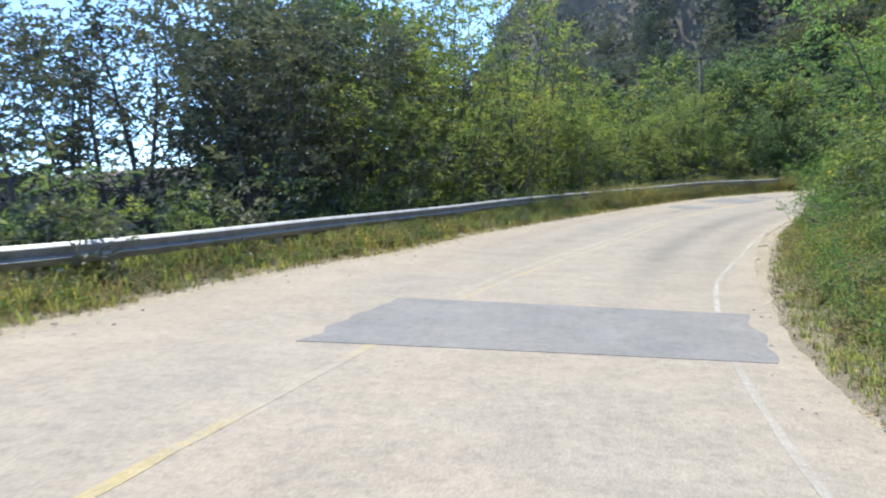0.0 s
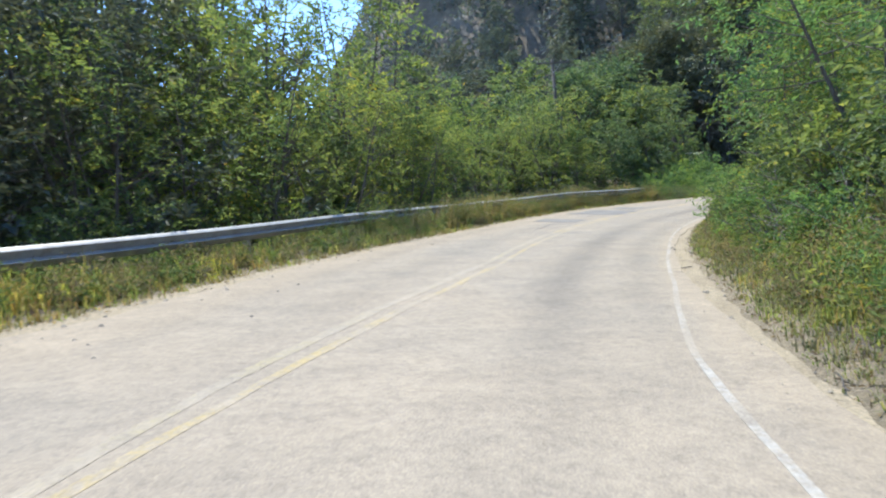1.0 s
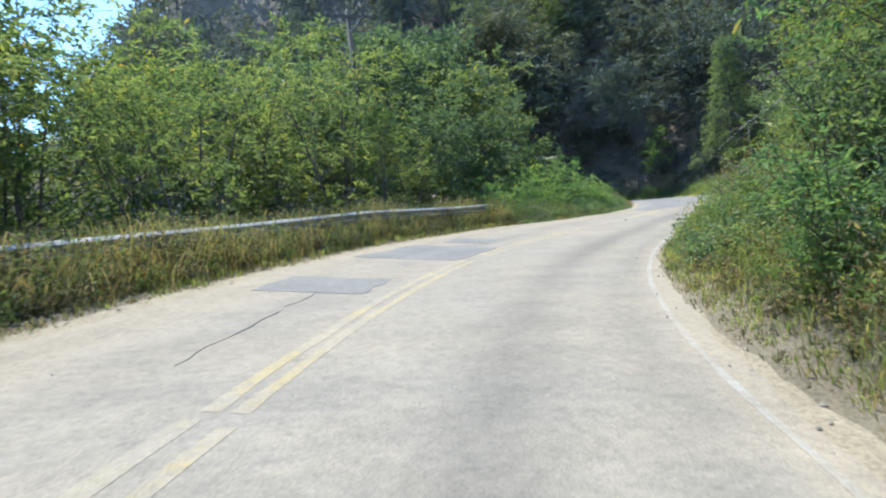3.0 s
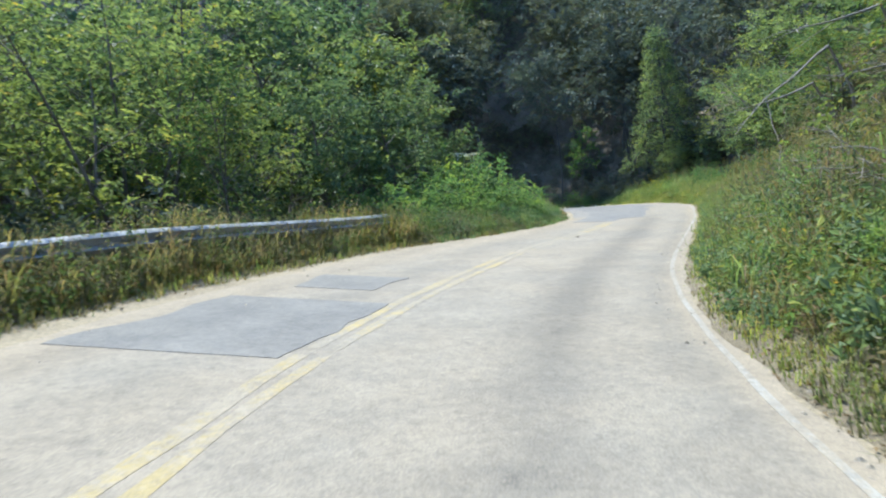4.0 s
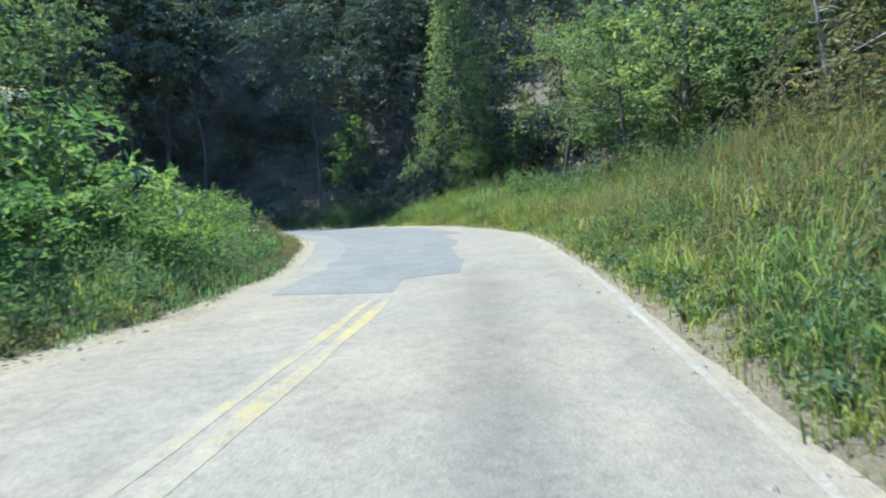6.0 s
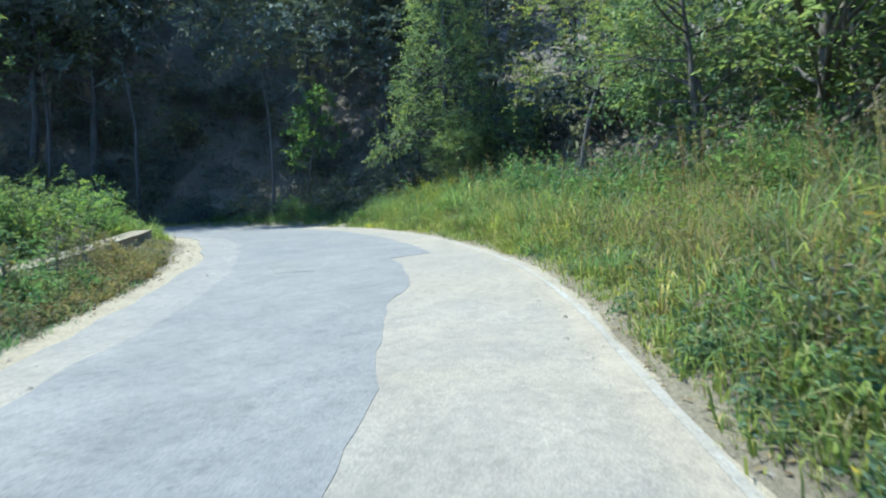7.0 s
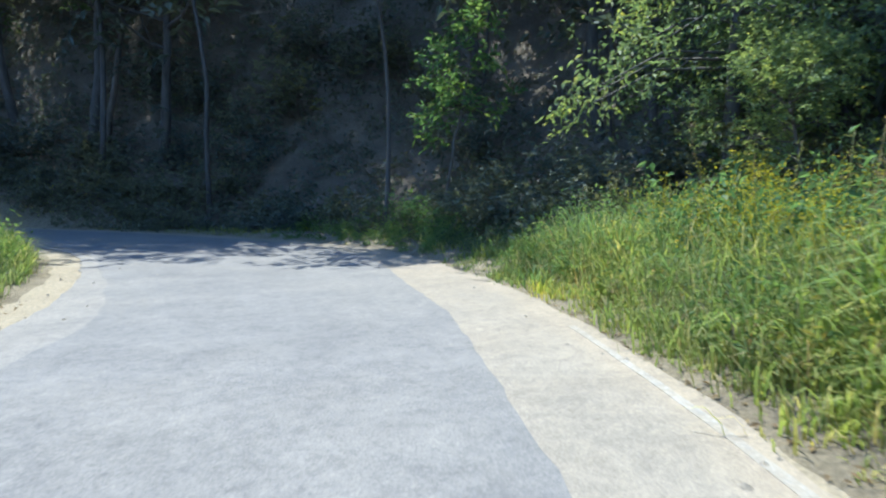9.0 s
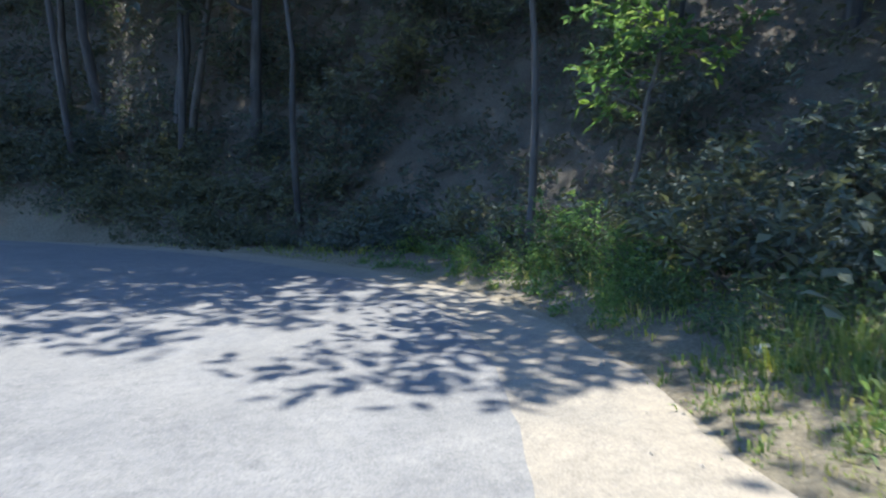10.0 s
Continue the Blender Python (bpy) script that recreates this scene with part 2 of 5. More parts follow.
# ---------------------------------------------------------------- the line of the road
# distance along it, heading in degrees from +y towards +x, height
LINE = [(-32, 6.9, 2.45), (-8, 6.9, 0.93), (0, 7.6, 0.40), (5, 13.8, 0.05), (10, 19.1, -0.09), (15, 22.8, -0.13), (20, 26.8, -0.13), (26, 32.9, -0.13),
        (32, 40.2, -0.16), (38, 47.7, -0.19), (44, 53.9, -0.22), (50, 57.3, -0.2), (56, 56.7, -0.11), (62, 50.9, 0.09), (68, 40.9, 0.39),
        (73, 33.9, 0.64), (78, 28.0, 0.82), (84, 9.4, 1.0), (90, -24.3, 1.25), (98, -45.6, 1.6), (108, -54.9, 2.1), (140, -60.0, 3.6)]
ls, lh, lz = (np.array(v, float) for v in zip(*LINE))
CS = np.arange(-32, 140.01, 0.25)
CH = np.radians(np.interp(CS, ls, lh))
CH = np.convolve(np.pad(CH, 6, mode="edge"), np.ones(13) / 13, mode="valid")
CZ = np.convolve(np.pad(np.interp(CS, ls, lz), 8, mode="edge"), np.ones(17) / 17, mode="valid")
mid = (CH[1:] + CH[:-1]) / 2
CX = np.r_[0, np.cumsum(0.25 * np.sin(mid))]
CY = np.r_[0, np.cumsum(0.25 * np.cos(mid))]
CX += 0.51 - CX[128]
CY += 2.744 - CY[128]


def ease(x, y):
    """How much the far half of the road lies below its first line: the climb eases off past the hinge of the bend."""
    d = (x - 35.0) * 0.6 + (y - 48.8) * 0.8
    return 0.05 * 0.5 * (np.sqrt(d * d + 9.0) + d - np.maximum(0, d - 60))


def bank(s):
    return np.interp(s, [-50, 40, 48, 58, 64, 140], [0.095, 0.095, 0.075, 0.03, 0.0, 0.0])


def on_road(s, l, lift=0.0):
    """World place at distance s along the road, l metres to its left, on the road's surface."""
    x, y, z, h = (np.interp(s, CS, c) for c in (CX, CY, CZ, CH))
    x, y = x - l * np.cos(h), y + l * np.sin(h)
    return np.stack([x, y, z + bank(s) * np.clip(l, -3, 7) - ease(x, y) + lift], -1)


def near_road(x, y):
    """Distance along, metres to the left, and height of the road for places x, y."""
    x, y = np.atleast_1d(np.asarray(x, float)), np.atleast_1d(np.asarray(y, float))
    s, l, z = np.empty(len(x)), np.empty(len(x)), np.empty(len(x))
    for a in range(0, len(x), 4000):
        q = slice(a, a + 4000)
        i = ((x[q, None] - CX[::2]) ** 2 + (y[q, None] - CY[::2]) ** 2).argmin(1) * 2
        dx, dy, h = x[q] - CX[i], y[q] - CY[i], CH[i]
        s[q] = CS[i] + dx * np.sin(h) + dy * np.cos(h)
        l[q] = -dx * np.cos(h) + dy * np.sin(h)
        l[q] = np.where(np.abs(l[q]) > 3, np.sign(l[q]) * np.hypot(dx, dy), l[q])
        z[q] = CZ[i]
    return s, l, z


def edge_left(s):
    return np.interp(s, [-32, 6, 10, 14, 18, 28, 38, 46, 50, 55, 59, 64, 69, 78, 84, 90, 140], [6.2, 6.4, 6.6, 5.9, 5.8, 5.2, 5.5, 5.3, 4.5, 3.75, 3.7, 4.2, 4.1, 4.2, 4.6, 4.3, 4.2])


def edge_right(s):
    return np.interp(s, [-32, 9, 18, 28, 34, 40, 51, 60, 66, 77, 81, 85, 140], [2.0, 2.05, 2.4, 2.3, 1.95, 1.6, 1.7, 1.65, 2.1, 2.0, 1.9, 2.2, 2.3])


def smooth(a, lo, hi):
    t = np.clip((a - lo) / (hi - lo), 0, 1)
    return t * t * (3 - 2 * t)


def wave(x, y, k, seed):
    r = np.random.RandomState(seed)
    out = 0
    for _ in range(6):
        a, f, ph = r.uniform(0, 6.28), r.uniform(0.5, 1.6) * k, r.uniform(0, 6.28)
        out = out + np.sin((x * np.cos(a) + y * np.sin(a)) * f + ph)
    return out / 6


def raw_ground(x, y):
    s, l, z = near_road(x, y)
    base = z + bank(s) * np.clip(l, -3, 7)
    left = l - edge_left(s)
    right = -l - edge_right(s)
    drop = np.interp(s, [-32, 40, 52, 60, 140], [1, 1, 0.35, 0.0, 0.0])
    g = base + np.where(left > 0, 0.10 * smooth(left, 0, 1.5) - drop * 0.28 * np.clip(left - 1.8, 0, 30), 0)
    g = g + np.where((left > 0) & (s > 58), np.interp(s, [58, 70, 90], [0, 0.10, 0.10]) * np.clip(left - 1, 0, 25), 0)
    slope = np.interp(s, [-32, 10, 24, 40, 57, 64, 80, 86, 140], [0.25, 0.3, 0.5, 0.55, 0.42, 0.22, 0.17, 0.12, 0.12])
    az = np.degrees(np.arctan2(x - 6, np.maximum(y + 5, 1)))
    east = np.where(s > 88, smooth(az, -6, 14), 1.0)
    g = g + np.where(right > 0, slope * np.clip(right, 0, 9) + np.where(s > 82, 0.65, 0.45) * np.clip(right - np.where(s > 60, 5.0, 7.0), 0, 60) * east, 0)
    # the mountain across the valley
    far = (x - 30) * 0.45 + (y - 60) * 0.89
    g = g + 0.62 * np.clip(far - 26, 0, 130) * smooth(az, -8, 14) * smooth(y, -20, 40)
    return g - ease(x, y)


def under_road(x, y):
    s, l, z = near_road(x, y)
    return smooth(-np.maximum(l - edge_left(s), -l - edge_right(s)), -0.2, 1.0) * (s > -33)


gx = np.r_[-np.geomspace(1500, 42, 26), np.arange(-40, -12, 1.0), np.arange(-12, 64, 0.5), np.arange(64, 100, 1.0), np.geomspace(102, 1500, 26)]
gy = np.r_[-np.geomspace(1500, 32, 26), np.arange(-30, -4, 1.0), np.arange(-4, 88, 0.5), np.arange(88, 135, 1.0), np.geomspace(137, 1500, 26)]
GXX, GYY = np.meshgrid(gx, gy)
GZ = raw_ground(GXX.ravel(), GYY.ravel()).reshape(GXX.shape)
ns, nl, nz = near_road(GXX.ravel(), GYY.ravel())
keep = (1 - smooth(np.maximum(nl - edge_left(ns), -nl - edge_right(ns)), 1.0, 5.0)).reshape(GXX.shape)
blur = GZ.copy()
for _ in range(36):
    pad = np.pad(blur, 1, mode="edge")
    blur = (pad[:-2, 1:-1] + pad[2:, 1:-1] + pad[1:-1, :-2] + pad[1:-1, 2:] + 2 * blur) / 6
    blur = keep * GZ + (1 - keep) * blur
rough = 1 - smooth(-np.maximum(nl - edge_left(ns), -nl - edge_right(ns)), -1.5, 0.2).reshape(GXX.shape)
GZ = blur + rough * ((0.12 + 0.16 * (nl < -4).reshape(GXX.shape)) * wave(GXX, GYY, 1.1, 3) + 0.5 * wave(GXX, GYY, 0.25, 4) * (1 - keep)) - 0.12 * under_road(GXX.ravel(), GYY.ravel()).reshape(GXX.shape)


def ground_at(x, y):
    x, y = np.atleast_1d(np.asarray(x, float)), np.atleast_1d(np.asarray(y, float))
    i = np.clip(np.searchsorted(gx, x) - 1, 0, len(gx) - 2)
    j = np.clip(np.searchsorted(gy, y) - 1, 0, len(gy) - 2)
    u, v = (x - gx[i]) / (gx[i + 1] - gx[i]), (y - gy[j]) / (gy[j + 1] - gy[j])
    return (GZ[j, i] * (1 - u) + GZ[j, i + 1] * u) * (1 - v) + (GZ[j + 1, i] * (1 - u) + GZ[j + 1, i + 1] * u) * v


# ---------------------------------------------------------------- mesh helpers
def mesh_from(name, verts, faces, mat, flat=False):
    me = bpy.data.meshes.new(name)
    verts = np.asarray(verts, np.float32)
    faces = np.asarray(faces, np.int32)
    k = faces.shape[1]
    me.vertices.add(len(verts))
    me.vertices.foreach_set("co", verts.ravel())
    me.loops.add(faces.size)
    me.loops.foreach_set("vertex_index", faces.ravel())
    me.polygons.add(len(faces))
    me.polygons.foreach_set("loop_start", np.arange(len(faces), dtype=np.int32) * k)
    me.polygons.foreach_set("use_smooth", np.full(len(faces), not flat))
    me.materials.append(mat)
    me.update(calc_edges=True)
    return me


def grid_faces(rows, cols):
    a = (np.arange(rows - 1)[:, None] * cols + np.arange(cols - 1)[None, :]).ravel()
    return np.stack([a, a + 1, a + cols + 1, a + cols], 1)


def part(name, me, parent, label=""):
    ob = new(name, me)
    ob.parent = parent
    return tagged(ob, label)


def structure(name, me, label, category):
    return tagged(new(name, me), label, category, kind="structure")


ground_me = mesh_from("ground", np.stack([GXX.ravel(), GYY.ravel(), GZ.ravel()], 1), grid_faces(len(gy), len(gx)), GROUND)
verge = 1 - smooth(np.maximum(nl - edge_left(ns), -nl - edge_right(ns)), 0.0, np.interp(ns, [42, 50, 74, 81], [0.6, 0.28, 0.28, 1.5]))
ground_me.attributes.new("verge", "FLOAT", "POINT").data.foreach_set("value", verge.astype(np.float32))
structure("ground", ground_me,
          "sloping earth ground with leaf litter and thin grass", "ground")


def ribbon(name, s0, s1, left, right, lift, mat, label, category, step=0.5, cols=9, skirt=0.16, ragged=0.0, seed=0, skew=0.0):
    """A strip that lies on the road from s0 to s1 between two offsets (functions of s), with its sides turned down."""
    s = np.arange(s0, s1 + 0.01, step)
    lo, hi = right(s), left(s)
    if ragged:
        hi = hi + ragged * (wave(s, s * 0, 2.3, seed) + 0.6 * wave(s, s * 0, 6.0, seed + 1))
        lo = lo + ragged * (wave(s, s * 0, 2.1, seed + 2) + 0.6 * wave(s, s * 0, 6.4, seed + 3))
    u = np.linspace(0, 1, cols)
    l = lo[:, None] + (hi - lo)[:, None] * u
    ss = np.repeat(s[:, None], cols, 1) + skew * (l - l.mean())
    top = on_road(ss.ravel(), l.ravel(), lift).reshape(len(s), cols, 3)
    if not skirt:
        return structure(name, mesh_from(name, top.reshape(-1, 3), grid_faces(len(s), cols)[:, ::-1], mat, flat=True), label, category)
    side = lambda e: e - np.array([0, 0, skirt])  # noqa: E731
    full = np.concatenate([side(top[:, :1]), top, side(top[:, -1:])], 1)
    end = lambda e: side(e)  # noqa: E731
    full = np.concatenate([end(full[:1]), full, end(full[-1:])], 0)
    me = mesh_from(name, full.reshape(-1, 3), grid_faces(full.shape[0], cols + 2)[:, ::-1], mat, flat=True)
    return structure(name, me, label, category)


const = lambda v: (lambda s: np.full(len(s), float(v)))  # noqa: E731
ribbon("shoulder_left", -32, 139, lambda s: edge_left(s) + 0.25, lambda s: edge_left(s) - 1.6, -0.012, SAND, "dry sandy verge beside the asphalt", "shoulder", ragged=0.18, seed=11, skirt=0.3)
ribbon("shoulder_right", -32, 139, lambda s: -edge_right(s) + 0.9, lambda s: -edge_right(s) - np.interp(s, [70, 80], [0.5, 0.2]), -0.012, SAND, "dry sandy verge with pebbles", "shoulder", ragged=0.12, seed=21, skirt=0.3)


def road_mesh():
    s_ = np.arange(-32, 139.01, 0.4)
    hi = edge_left(s_) - 0.45 + 0.12 * (wave(s_, s_ * 0, 2.3, 31) + 0.6 * wave(s_, s_ * 0, 6.0, 32))
    lo = -np.minimum(edge_right(s_) - 0.12, 1.95) + 0.08 * (wave(s_, s_ * 0, 2.1, 33) + 0.6 * wave(s_, s_ * 0, 6.4, 34))
    cols = 64
    l = lo[:, None] + (hi - lo)[:, None] * np.linspace(0, 1, cols)
    ss = np.repeat(s_[:, None], cols, 1)
    top = on_road(ss.ravel(), l.ravel(), 0.0).reshape(len(s_), cols, 3)
    down = np.array([0, 0, 0.16])
    full = np.concatenate([top[:, :1] - down, top, top[:, -1:] - down], 1)
    me = mesh_from("road", full.reshape(-1, 3), grid_faces(len(s_), cols + 2)[:, ::-1], OLD_ASPHALT, flat=True)
    ripple = 0.12 * wave(ss, l, 0.5, 35)
    track = sum(k * np.exp(-((l - c - ripple) / w) ** 2) for c, w, k in ((0.05, 0.42, 0.7), (-1.15, 0.3, 0.32), (3.0, 0.4, 0.3), (4.4, 0.35, 0.3)))
    track = track * (0.55 + 0.45 * wave(ss, l * 0.3, 0.35, 36)) * smooth(ss, 4, 14) * (1 - smooth(ss, 56, 62))
    edge = np.maximum(smooth(l, (hi - 1.6)[:, None], hi[:, None]), smooth(-l, (-lo - 0.5)[:, None], -lo[:, None]))
    tan = np.clip(edge + 0.75 - 0.38 * smooth(ss, 8, 26) + 0.18 * wave(ss, l, 1.1, 37), 0, 1) * (1 - 0.8 * smooth(ss, 56, 64) * smooth(l, 0.0, 2.0))
    for name, val in (("wear", np.clip(track, 0, 1)), ("dust", tan), ("grey", 0.8 * smooth(ss, 55, 64) * smooth(l, 0.5, 2.5))):
        full_v = np.concatenate([val[:, :1], val, val[:, -1:]], 1)
        at_ = me.attributes.new(name, "FLOAT", "POINT")
        at_.data.foreach_set("value", full_v.ravel().astype(np.float32))
    return me


structure("road", road_mesh(), "sun-bleached old asphalt mountain road with dusty edges", "road")
# newer, greyer surface over the bend, and the repairs
ribbon("grey_resurfacing", 56.7, 139, lambda s: np.where(s < 73, 2.9, 2.75 + (edge_left(s) - 0.7 - 2.75) * smooth(s, 73, 84)), lambda s: np.interp(s, [56.7, 58.1, 58.4, 63.4, 64.6, 68.1, 68.4, 75, 80, 86, 140], [1.4, 1.3, 0.45, 0.45, 0.05, 0.0, -0.9, -0.75, -0.6, -1.2, -1.4]), 0.004, NEW_ASPHALT, "newer grey asphalt with ragged edges", "road", ragged=0.10, seed=41, step=0.25, skirt=0.004, cols=17)
for s0, s1, l0, l1, sd_ in ((6.6, 9.5, -1.65, 3.2, 51), (32.3, 33.9, 2.5, 4.3, 52), (36.6, 39.4, 2.3, 4.6, 53), (40.2, 41.6, 2.9, 4.2, 54), (66.9, 68.1, 1.5, 2.2, 55)):
    ribbon("asphalt_repair", s0, s1, const(l1), const(l0), 0.008 if s0 > 60 else 0.006, DARK_ASPHALT, "darker patch of repaired asphalt", "road repair", ragged=0.2, seed=sd_, step=0.15, skirt=0.005, skew=-0.22 if s0 < 10 else 0.0)
# cracks
for s0, s1, l0, wid, sd_ in ((28.5, 30.9, 2.75, 0.03, 81), (31.2, 33.0, 3.1, 0.02, 82)):
    drift = lambda s, a=l0, b=s0: a + 0.1 * (s - b) + 0.09 * wave(s, s * 0, 2.2, 89) + 0.05 * wave(s, s * 0, 7.0, 90)  # noqa: E731
    ribbon("road_crack", s0, s1, lambda s, d=drift, w=wid: d(s) + w * np.abs(wave(s, s * 0, 9.0, 87)), lambda s, d=drift, w=wid: d(s) - w * np.abs(wave(s, s * 0, 7.0, 88)), 0.005, CRACK, "dark ragged crack in the asphalt", "road crack", step=0.08, cols=3, skirt=0.005, ragged=0.02, seed=sd_)
# paint
for dl, wid, mat in ((0.0, 0.11, FAINT), (0.30, 0.14, GHOST)):
    line = lambda s, d=dl: np.interp(s, [-30, 9, 12, 15, 17, 20, 27.5], [2.45, 2.4, 2.2, 1.95, 1.74, 1.5, 1.62]) + d * smooth(s, 6, 12)  # noqa: E731
    ribbon("yellow_line", -30 if dl == 0 else 9.6, 27.4, lambda s, f=line, w=wid: f(s) + w / 2, lambda s, f=line, w=wid: f(s) - w / 2, 0.0025, mat, "faded yellow centre line", "road marking", step=0.25, cols=3, skirt=0.0, ragged=0.035, seed=71)
centre = lambda s: np.interp(s, [27, 36, 46, 57], [1.75, 2.1, 2.0, 1.35])  # noqa: E731
for s0, s1, mat, label in ((27.5, 36.9, FAINT, "bleached double yellow centre line"), (37.0, 46.0, YELLOW, "faded double yellow centre line"), (46.1, 50.6, GHOST, "yellow centre line worn almost away"), (50.7, 56.3, YELLOW, "faded double yellow centre line")):
    for dl in (-0.11, 0.11):
        ribbon("yellow_line", s0, s1, lambda s, d=dl: centre(s) + d + 0.06, lambda s, d=dl: centre(s) + d - 0.06, 0.0025, mat, label, "road marking", step=0.25, cols=3, skirt=0.0, ragged=0.035, seed=72 + int(dl > 0))
ribbon("white_edge_line", -30, 76.5, lambda s: -np.interp(s, [-30, 8, 13, 18, 24, 34, 44, 60, 66, 78, 84], [1.2, 1.2, 1.25, 1.68, 1.82, 1.55, 1.3, 1.5, 1.8, 1.75, 1.85]) + 0.038, lambda s: -np.interp(s, [-30, 8, 13, 18, 24, 34, 44, 60, 66, 78, 84], [1.2, 1.2, 1.25, 1.68, 1.82, 1.55, 1.3, 1.5, 1.8, 1.75, 1.85]) - 0.038, 0.003, WHITE, "worn white edge line", "road marking", step=0.25, cols=3, skirt=0.004, ragged=0.015, seed=75)


# ---------------------------------------------------------------- plants
def tubes(paths, sides=6):
    """Vertices and faces of tapered tubes; a path is a list of (point, radius)."""
    verts, faces, n = [], [], 0
    ang = np.linspace(0, 2 * math.pi, sides, endpoint=False)
    ring = np.stack([np.cos(ang), np.sin(ang)], 1)
    for path in paths:
        p = np.array([q for q, _ in path], float)
        r = np.array([q for _, q in path], float)
        d = np.gradient(p, axis=0)
        d /= np.linalg.norm(d, axis=1)[:, None] + 1e-9
        ref = np.array([1.0, 0, 0]) if abs(d[0, 0]) < 0.8 else np.array([0, 1.0, 0])
        a = np.cross(d, ref)
        a /= np.linalg.norm(a, axis=1)[:, None] + 1e-9
        b = np.cross(d, a)
        v = p[:, None] + r[:, None, None] * (ring[None, :, :1] * a[:, None] + ring[None, :, 1:] * b[:, None])
        verts.append(v.reshape(-1, 3))
        m_ = len(p)
        i, j = np.meshgrid(np.arange(m_ - 1), np.arange(sides), indexing="ij")
        i, j = i.ravel(), j.ravel()
        k = (j + 1) % sides
        faces.append(np.stack([n + i * sides + j, n + i * sides + k, n + (i + 1) * sides + k, n + (i + 1) * sides + j], 1))
        n += m_ * sides
    return np.concatenate(verts), np.concatenate(faces)


def leaf_cards(rng, centres, length, width, lift=0.35, droop=0.0, out=None):
    """Folded kite-shaped leaves, one at each centre."""
    n = len(centres)
    up = rng.normal(size=(n, 3)) * 0.75 + np.array([0, 0, lift * 2])
    if out is not None:
        up += out * 0.7
    up /= np.linalg.norm(up, axis=1)[:, None]
    a = rng.normal(size=(n, 3)) + np.array([0, 0, -droop])
    a -= up * (a * up).sum(1)[:, None]
    a /= np.linalg.norm(a, axis=1)[:, None] + 1e-9
    b = np.cross(up, a)
    le = length * rng.uniform(0.6, 1.25, n)[:, None]
    wi = width * rng.uniform(0.7, 1.2, n)[:, None]
    fold = up * wi * 0.25
    v = np.stack([centres - a * le * 0.5, centres + b * wi * 0.5 + fold - a * le * 0.06, centres + a * le * 0.5 - up * le * 0.12, centres - b * wi * 0.5 + fold - a * le * 0.06], 1)
    f = np.arange(4 * n).reshape(n, 4)
    return v.reshape(-1, 3), f


def limb(rng, start, direction, length, radius, steps, bend=0.25, rise=0.1):
    p, d, path = np.array(start, float), np.array(direction, float), []
    d /= np.linalg.norm(d)
    for i in range(steps + 1):
        path.append((p.copy(), max(radius * (1 - 0.85 * i / steps), 0.006)))
        d = d + rng.normal(size=3) * bend * 0.5 + np.array([0, 0, rise])
        d /= np.linalg.norm(d)
        p = p + d * length / steps
    return path


def sprays(rng, tips, axis, per, size, leaf, flat=0.5):
    """Leaves set in pairs along short twigs that fan out from each tip; and a tone for each spray."""
    tips, axis = np.array(tips), np.array(axis)
    fan = max(2, per // 8)
    row = per // fan
    n = len(tips) * fan
    o = np.repeat(tips, fan, 0) + rng.normal(size=(n, 3)) * size * 0.22
    out = np.repeat(axis, fan, 0)
    out = out / (np.linalg.norm(out, axis=1)[:, None] + 1e-6)
    d = out * 0.7 + rng.normal(size=(n, 3)) * np.array([0.8, 0.8, flat]) + np.array([0, 0, 0.1])
    d /= np.linalg.norm(d, axis=1)[:, None]
    ln = size * rng.uniform(0.6, 1.35, n)
    up = np.array([0, 0, 1.0]) + out * 0.35 + rng.normal(size=(n, 3)) * 0.3
    side = np.cross(d, up)
    side /= np.linalg.norm(side, axis=1)[:, None] + 1e-6
    up = np.cross(side, d)
    u = (np.arange(row) + 0.5)[None, :] / row + rng.normal(size=(n, row)) * 0.06
    sg = np.where(np.arange(row) % 2, 1.0, -1.0)[None, :, None]
    c = o[:, None] + d[:, None] * (u * ln[:, None])[..., None]
    c[..., 2] -= (u ** 2) * ln[:, None] * 0.22
    a = side[:, None] * sg * rng.uniform(0.5, 1.0, (n, row, 1)) + d[:, None] * 0.6 + rng.normal(size=(n, row, 3)) * 0.3
    a[..., 2] -= 0.15
    nr = up[:, None] + rng.normal(size=(n, row, 3)) * 0.38
    a, nr, c = a.reshape(-1, 3), nr.reshape(-1, 3), c.reshape(-1, 3)
    a /= np.linalg.norm(a, axis=1)[:, None]
    nr -= a * (nr * a).sum(1)[:, None]
    nr /= np.linalg.norm(nr, axis=1)[:, None] + 1e-6
    b = np.cross(nr, a)
    k = len(c)
    le, wi = leaf[0] * rng.uniform(0.6, 1.25, k)[:, None], leaf[1] * rng.uniform(0.7, 1.2, k)[:, None]
    c = c + a * le * 0.5
    lift = nr * wi * 0.22
    v = np.stack([c - a * le * 0.5, c + b * wi * 0.5 + lift - a * le * 0.06, c + a * le * 0.5 - nr * le * 0.14, c - b * wi * 0.5 + lift - a * le * 0.06], 1)
    tone = np.repeat(np.clip(np.repeat(rng.uniform(0.06, 0.96, len(tips)), fan) + rng.normal(size=n) * 0.08, 0.05, 1.0), row * 4)
    return v.reshape(-1, 3), np.arange(4 * k).reshape(k, 4), tone


def leafy(name, v, f, tone, mat):
    me = mesh_from(name, v, f, mat, flat=True)
    at_ = me.attributes.new("sprig", "FLOAT", "POINT")
    at_.data.foreach_set("value", tone.astype(np.float32))
    return me


